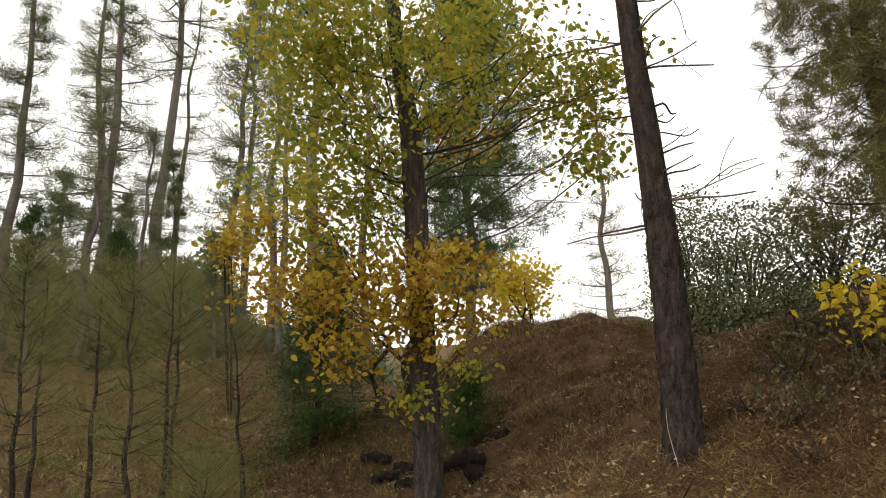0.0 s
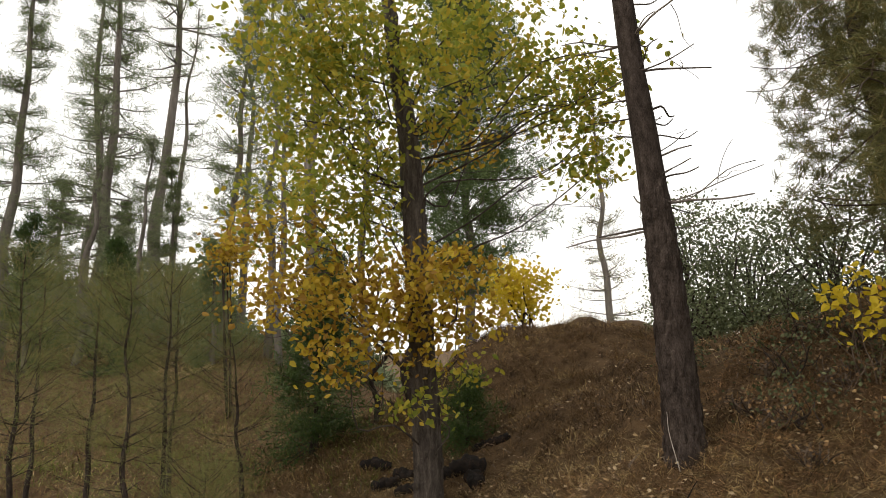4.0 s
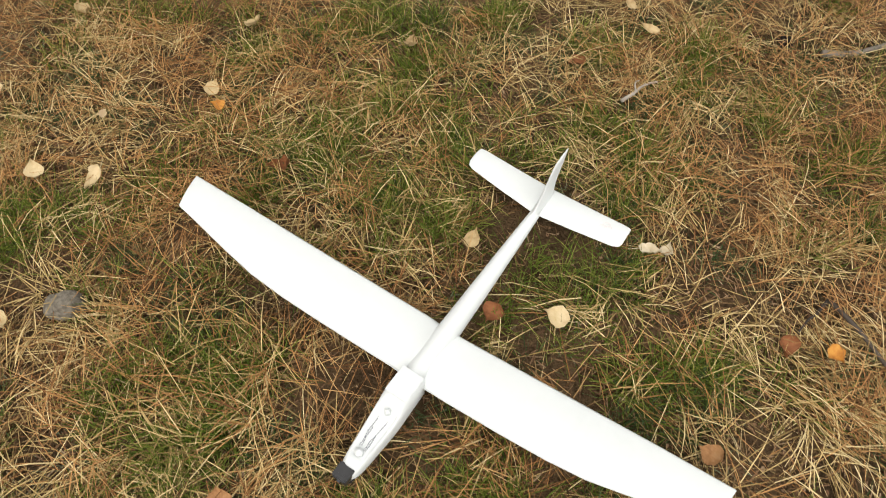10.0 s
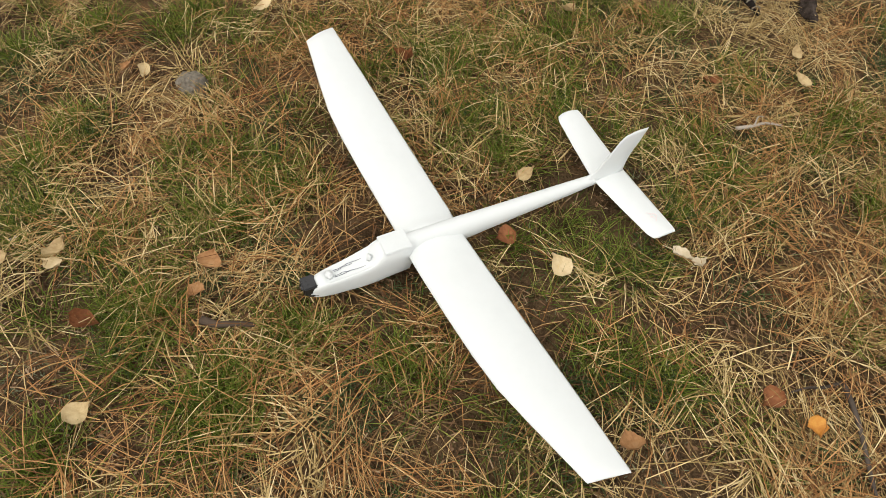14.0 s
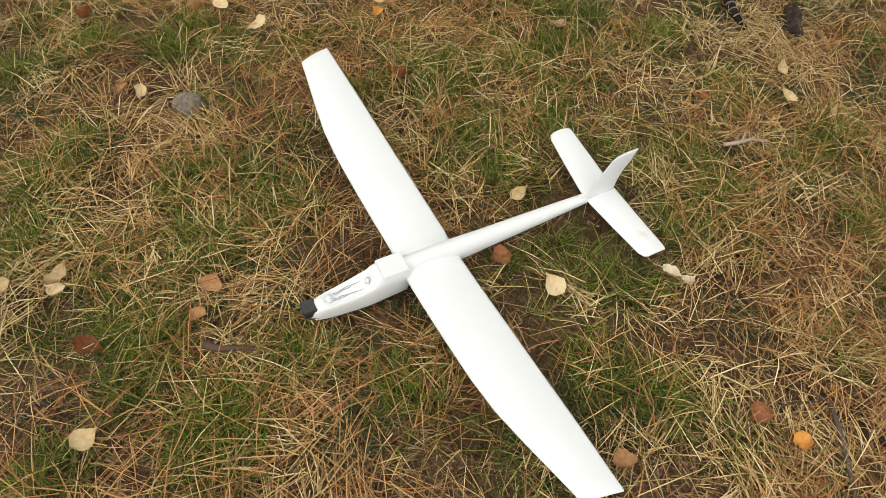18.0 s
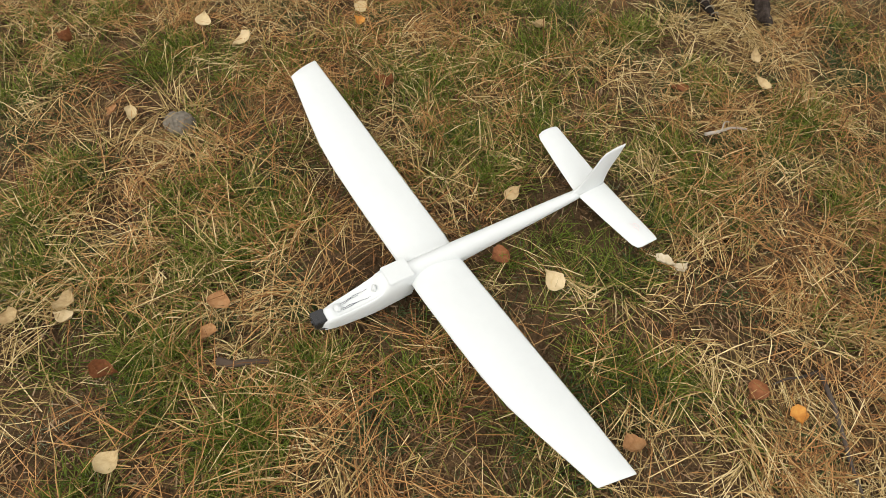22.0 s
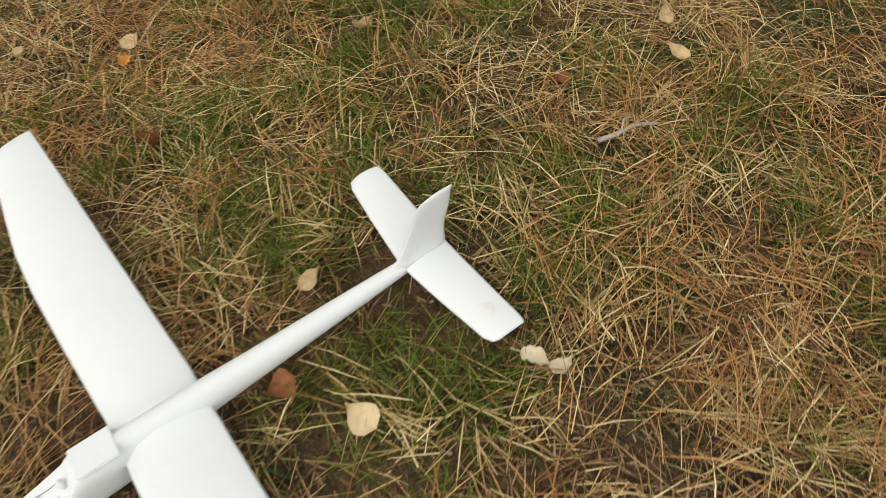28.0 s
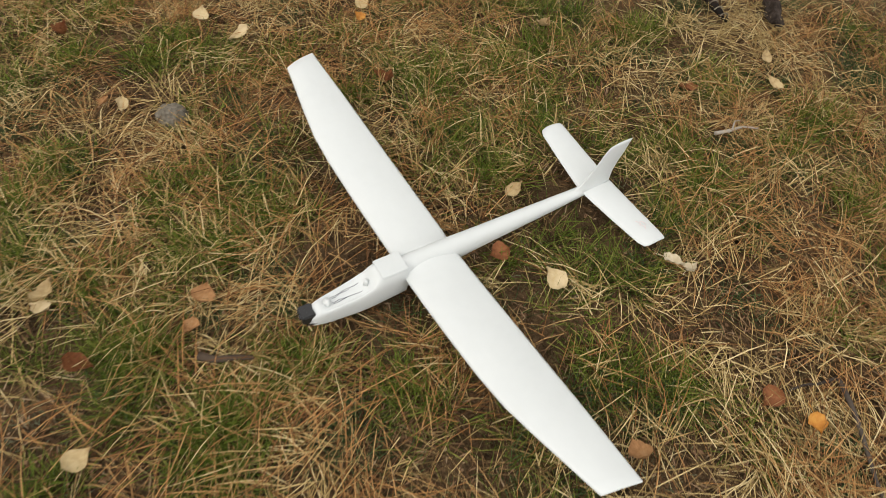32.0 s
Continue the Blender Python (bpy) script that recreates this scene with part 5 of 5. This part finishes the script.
for i in range(44):
    t = g.uniform(0.44, 0.97)
    p = line[int(t * (len(line) - 1))]
    a = g.uniform(-0.6, 3.9)
    L = g.uniform(0.25, 0.95)
    tip = p + np.array([math.cos(a) * L, math.sin(a) * L * 0.8, L * g.uniform(-0.1, 0.55)])
    stick("snag", p, tip, g.uniform(0.006, 0.013), STICK, "", bend=0.03 * L + 0.003, seed=500 + i, parent=near_pine, sides=5)
    if L > 0.5:
        m = p + (tip - p) * 0.6
        stick("snag", m, m + g.normal(0, 0.16, 3), 0.004, STICK, "", bend=0.02, seed=560 + i, parent=near_pine, sides=4)
stick("snag", gp(-2.46, 4.1, 0.02), gp(-2.56, 4.2, 0.4), 0.004, PALESTICK, "", bend=0.02, seed=600, parent=near_pine)
crown = Shape()
c = np.repeat(np.array([-2.85, 4.5, 9.3]) + g.normal(0, 1, (260, 3)) * (1.1, 1.1, 0.9), 10, 0)
d = ball_dirs(g, len(c))
crown.blades(c, d * 0.18, unit(np.cross(d, ball_dirs(g, len(c)))), np.full(len(c), 0.006), bent=False)
part("crown", crown, NEEDLE, near_pine)


def leafy(shape, g, centre, radius, count, size):
    """Leaves through an uneven cloud: dense sprays on unseen twigs with gaps between."""
    sprays = max(3, count // 14)
    c = np.asarray(centre) + ball_dirs(g, sprays) * (g.uniform(0.05, 1, (sprays, 1)) ** 0.45) * np.asarray(radius)
    c = np.repeat(c, 14, 0) + g.normal(0, 1, (sprays * 14, 3)) * (0.13, 0.13, 0.075)
    a = g.uniform(0, 2 * np.pi, len(c))
    way = unit(np.stack([np.cos(a), np.sin(a), g.normal(-0.7, 0.5, len(c))], 1))
    side = unit(np.cross(way, ball_dirs(g, len(c)) + (0, 0, 0.6)))
    shape.leaves(c, way, side, g.uniform(0.6, 1.25, len(c)) * size)


# the maple
maple = tagged(new("maple_tree"), "autumn maple turning yellow, with a grey trunk", "tree")
line = along([(-5.05, 4.05, -0.15), (-5.03, 4.06, 0.4), (-5.02, 4.05, 1.2), (-5.03, 4.04, 2.6), (-5.06, 4.02, 3.9), (-5.13, 3.95, 4.8), (-5.2, 3.9, 6.2), (-5.2, 3.9, 8.0)], 4)
radii = np.interp(np.linspace(0, 1, len(line)), [0, 0.06, 0.5, 1], [0.2, 0.155, 0.12, 0.04])
s = Shape()
s.tube(line, radii, 16, knob=0.04, rng=random.Random(8))
trunk = part("trunk", s, MAPLEBARK, maple, soft=True)
bark_plates(line, radii, MAPLEBARK, trunk, 130, 9, 0.0, 0.5, (0.04, 0.12))
CLUMPS = [
    # across, back, height, half sizes, leaves, golden
    (-5.48, 3.43, 4.96, 0.98, 0.49, 1040, 0),
    (-5.29, 4.66, 5.31, 1.22, 0.61, 1240, 0),
    (-3.81, 4.20, 4.47, 0.67, 0.39, 760, 0),
    (-4.03, 5.59, 4.52, 0.61, 0.34, 400, 0),
    (-3.22, 4.87, 4.12, 0.29, 0.23, 200, 0),
    (-3.45, 4.95, 3.49, 0.21, 0.36, 180, 0),
    (-4.16, 5.28, 4.20, 0.40, 0.26, 240, 0),
    (-5.21, 3.49, 4.19, 0.54, 0.54, 600, 0),
    (-5.68, 3.26, 4.09, 0.43, 0.49, 440, 0),
    (-4.22, 3.64, 4.04, 0.54, 0.38, 560, 0),
    (-4.78, 4.69, 3.84, 0.45, 0.32, 180, 1),
    (-5.53, 3.43, 3.46, 0.49, 0.37, 400, 0),
    (-5.48, 2.95, 2.91, 0.53, 0.41, 480, 0),
    (-5.70, 3.85, 2.80, 0.46, 0.39, 320, 0),
    (-5.62, 2.66, 2.68, 0.35, 0.35, 240, 1),
    (-5.08, 3.75, 2.23, 0.66, 0.42, 600, 1),
    (-4.32, 3.77, 2.21, 0.39, 0.28, 340, 1),
    (-5.51, 3.10, 2.25, 0.54, 0.36, 400, 1),
    (-5.07, 3.15, 1.79, 0.45, 0.28, 320, 1),
    (-4.64, 3.76, 1.75, 0.34, 0.29, 300, 1),
    (-5.11, 4.39, 1.23, 0.29, 0.29, 200, 0),
    (-4.77, 3.67, 1.10, 0.17, 0.16, 100, 0),
    (-5.29, 3.59, 3.19, 0.36, 0.36, 300, 0),
    (-6.47, 3.34, 3.52, 0.34, 0.34, 220, 0),
    (-5.72, 4.25, 3.99, 0.34, 0.48, 240, 0),
    (-6.22, 2.96, 2.20, 0.32, 0.26, 160, 1),
    (-4.60, 4.40, 1.86, 0.25, 0.18, 120, 1),
    (-5.17, 3.22, 1.42, 0.17, 0.14, 80, 1),
    (-5.30, 2.73, 4.77, 0.50, 0.39, 480, 0),
    (-5.57, 4.43, 6.69, 1.50, 0.82, 1400, 0),
    (-4.09, 4.73, 5.95, 0.92, 0.55, 700, 0),
    (-5.20, 2.74, 5.63, 0.72, 0.55, 700, 0),
    (-3.57, 4.80, 4.15, 0.35, 0.28, 260, 0),
    (-3.17, 4.91, 3.96, 0.30, 0.25, 220, 0),
    (-3.36, 4.80, 3.59, 0.30, 0.25, 220, 0),
    (-3.88, 4.73, 3.98, 0.32, 0.25, 240, 0),
    (-3.36, 4.80, 3.21, 0.22, 0.28, 150, 0),
    (-4.10, 4.58, 4.51, 0.40, 0.30, 300, 0),
    (-3.02, 4.98, 4.32, 0.22, 0.20, 100, 0),
    (-4.94, 3.28, 4.70, 0.50, 0.35, 420, 0),
    (-5.22, 2.92, 4.33, 0.40, 0.35, 320, 0),
    (-4.42, 4.07, 4.78, 0.50, 0.35, 420, 0),
    (-5.02, 3.17, 3.64, 0.40, 0.40, 320, 0),
    (-5.43, 2.80, 3.90, 0.35, 0.35, 260, 0),
]
green, gold = Shape(), Shape()
g = np.random.default_rng(18)
for i, (x, y, z, rx, rz, n, golden) in enumerate(CLUMPS):
    leafy(gold if golden else green, g, (x, y, z), (rx * 1.15, rx + 0.2, rz * 1.2), int(n * (1.5 if golden else 0.78 if x > -4.3 else 1.08)), 0.074)
    t = min(0.95, max(0.12, (z + 0.1 + 0.15) / 8.15))
    p = line[int(t * (len(line) - 1))]
    stick("limb", p, (x, y, z), 0.012, MAPLEBARK, "", bend=0.16, seed=620 + i, parent=maple, sides=6)
    for j in range(2 if i > 31 else 3):
        q = np.array((x, y, z)) + g.normal(0, 0.6, 3) * (rx, rx, rz)
        stick("twig", np.array((x, y, z)) * 0.6 + p * 0.4, q, 0.005, MAPLEBARK, "", bend=0.07, seed=660 + 5 * i + j, parent=maple, sides=4)
part("green_leaves", green, MAPLELEAF, maple, "green and yellow maple leaves")
part("golden_leaves", gold, GOLDLEAF, maple, "golden and brown maple leaves")

# second thin stems behind the maple
for i, (b, t, r) in enumerate([((-7.3, 5.4, 0.2), (-7.4, 5.5, 3.0), 0.05), ((-6.9, 5.9, 0.3), (-7.1, 6.2, 4.6), 0.1)]):
    conifer("dead_tree", "thin bare stem behind the maple", b, t, r, 0.3, 0.6, 6, NEEDLE, 180 + i, bark=BARK, needle=0.1, wide=0.004, tufts_per=0)


def bush(name, label, centre, radius, count, size, mat, seed, stems=8, stem_r=0.02, bark=None, category="bush"):
    g = np.random.default_rng(seed)
    ob = tagged(new(name), label, category)
    base = np.array((centre[0], centre[1], float(ground_z(centre[0], centre[1])) - 0.03))
    for i in range(stems):
        tip = np.asarray(centre) + ball_dirs(g, 1)[0] * np.asarray(radius) * g.uniform(0.4, 0.95)
        tip[2] = max(tip[2], base[2] + 0.15)
        root = base + np.append(g.normal(0, 0.12 * radius[0], 2), 0)
        root[2] = float(ground_z(root[0], root[1])) - 0.02
        stick("stem", root, tip, stem_r, bark or BARK, "", bend=0.12 * radius[0], seed=seed * 13 + i, parent=ob, sides=6)
    s = Shape()
    leafy(s, g, centre, radius, count, size)
    part("foliage", s, mat, ob)
    return ob


# dark bushes along the crest
for i, (x, y, z, rx, rz, n) in enumerate([(-4.55, 10.3, 2.65, 0.8, 1.15, 3600), (-3.5, 10.0, 2.45, 0.95, 1.0, 3600), (-2.4, 9.6, 2.35, 1.0, 1.15, 3800), (-4.2, 9.3, 1.75, 0.75, 0.5, 2000), (-3.2, 9.1, 1.7, 0.85, 0.5, 2200), (-1.2, 9.2, 2.6, 1.2, 1.4, 3200)]):
    bush("oak_bush", "dark grey-green bush on the crest of the bank", (x, y, z), (rx * 1.1, rx * 0.8, rz * 1.25), int(n * 1.5), 0.056, BUSHLEAF, 190 + i, stems=26, stem_r=0.026)
# bright small tree beyond the crest
bush("maple_bush", "bright yellow maple bush behind the bank", (-7.35, 9.1, 2.55), (0.6, 0.5, 0.6), 1500, 0.1, MAPLEYELLOW, 200, stems=6)
bush("maple_bush", "small orange maple by the wood", (-10.9, 5.1, 3.5), (0.28, 0.28, 0.45), 420, 0.1, GOLDLEAF, 201, stems=4)
# low scrub on the bank
for i, (x, y, k) in enumerate([(-1.9, 5.2, 0.35), (-1.5, 5.6, 0.4), (-2.0, 5.9, 0.4), (-1.2, 5.0, 0.3), (-0.9, 4.4, 0.25), (-1.7, 4.6, 0.28), (-2.9, 5.6, 0.25), (-1.0, 5.9, 0.35), (-2.3, 6.8, 0.4), (-1.6, 7.0, 0.5)]):
    bush("scrub", "low grey green scrub on the bank", (x, y, float(ground_z(x, y)) + k * 0.75), (k * 1.1, k * 0.9, k * 0.7), 300, 0.034, SCRUBLEAF, 210 + i, stems=7, stem_r=0.007)
for i, (x, y, k) in enumerate([(-1.9, 4.6, 0.22), (-1.5, 5.0, 0.26), (-2.1, 5.3, 0.25), (-1.35, 5.5, 0.3), (-1.8, 5.9, 0.3), (-0.9, 5.4, 0.28), (-1.05, 4.55, 0.2), (-1.6, 4.2, 0.18), (-2.15, 4.75, 0.2), (-0.6, 4.1, 0.18)]):
    bush("scrub", "low tangle of brown dead stems on the bank", (x, y, float(ground_z(x, y)) + k * 0.6), (k * 1.3, k, k * 0.6), 170, 0.028, BROWNS, 330 + i, stems=22, stem_r=0.0055, bark=DARKSTICK)
bush("scrub", "tangle of dark dead twigs on the bank", (-0.85, 4.85, float(ground_z(-0.85, 4.85)) + 0.12), (0.4, 0.3, 0.15), 20, 0.03, BROWNS, 230, stems=40, stem_r=0.012, bark=CHAR)

# right-hand pines with olive crowns
for i, (b, t, r, seed, many, low) in enumerate([((-0.3, 4.68, 0.7), (-0.45, 4.95, 9.0), 0.17, 240, 420, 0.27), ((-0.68, 4.82, 0.75), (-0.85, 5.15, 7.0), 0.075, 241, 200, 0.3), ((-1.15, 7.0, 1.6), (-1.5, 7.3, 9.5), 0.1, 242, 400, 0.12), ((0.35, 6.3, 1.4), (0.3, 6.6, 9.0), 0.11, 243, 380, 0.18)]):
    line = trunk_line(b, t, 0.03, seed)
    radii = r * (1 - 0.45 * np.linspace(0, 1, len(line)))
    tree = tagged(new("pine_tree"), "dark pine trunk with dead twigs and olive crown", "tree", "pines on the bank")
    s = Shape()
    s.tube(line, radii, 13, knob=0.05, rng=random.Random(seed))
    tr = part("trunk", s, BARK, tree, soft=True)
    bark_plates(line, radii, BARK, tr, 70, seed, 0.0, 0.5)
    g = np.random.default_rng(seed)
    for j in range(64):
        u = g.uniform(0.08, 0.8)
        p = line[int(u * (len(line) - 1))]
        a = g.uniform(0, 2 * math.pi)
        L = g.uniform(0.4, 1.3)
        stick("dead_branch", p, p + np.array([math.cos(a) * L, math.sin(a) * L, L * g.uniform(-0.45, 0.35)]), g.uniform(0.004, 0.01), DARKSTICK if j % 9 else STICK, "", bend=0.12 * L, seed=seed * 60 + j, parent=tree, sides=5)
    crown = Shape()
    n = many
    u = g.uniform(low, 0.85, n)
    c = np.array([line[int(q * (len(line) - 1))] for q in u]) + ball_dirs(g, n) * g.uniform(0.25, 1.15, (n, 1)) * (1, 1, 0.5)
    c = np.concatenate([c + g.normal(0, 0.1, c.shape) for _ in range(4)])
    lead = np.repeat(unit(ball_dirs(g, len(c)) + (0, 0, 0.3)), 40, 0)
    c = np.repeat(c, 40, 0)
    c = c + g.normal(0, 0.022, c.shape)
    d = unit(ball_dirs(g, len(c)) + lead * 0.7)
    crown.blades(c, d * g.uniform(0.07, 0.13, (len(c), 1)), unit(np.cross(d, ball_dirs(g, len(c)))), np.full(len(c), 0.0062), bent=False)
    part("crown", crown, OLIVE, tree)
# yellow and peach maple sprays among the pine trunks
for i, (x, y, z, rx, rz, n, m) in enumerate([(-1.33, 5.05, 1.86, 0.26, 0.17, 200, MAPLEYELLOW), (-1.3, 5.0, 1.6, 0.15, 0.08, 80, MAPLEYELLOW), (-0.42, 4.45, 1.72, 0.3, 0.15, 190, PALEORANGE), (-0.36, 4.4, 1.4, 0.17, 0.2, 90, PALEORANGE), (-0.74, 4.6, 1.82, 0.18, 0.08, 45, PALEORANGE), (-0.5, 4.5, 2.4, 0.2, 0.16, 60, PALEORANGE)]):
    bush("maple_sapling", "thin maple with yellow autumn leaves on the bank" if m is MAPLEYELLOW else "thin maple with peach autumn leaves on the bank", (x, y, z), (rx, rx, rz), int(n * 0.62), 0.075, m, 260 + i, stems=2, stem_r=0.007, bark=DARKSTICK, category="tree")
# bright green young conifers at the east
for i, (x, y, h, r) in enumerate([(0.75, 5.05, 2.6, 0.75), (1.35, 5.3, 3.0, 0.85), (0.95, 4.75, 1.3, 0.5)]):
    z = float(ground_z(x, y))
    conifer("juniper", "bright green bushy conifer on the slope", (x, y, z - 0.05), (x + 0.05, y, z + h), 0.05, 0.06, r, 20, JUNIPER, 280 + i, bark=BARK, needle=0.085, wide=0.011, tufts_per=9, per_tuft=26, droop=-0.05, shape=0.6, lean=0.02, group="young conifers on the slope")
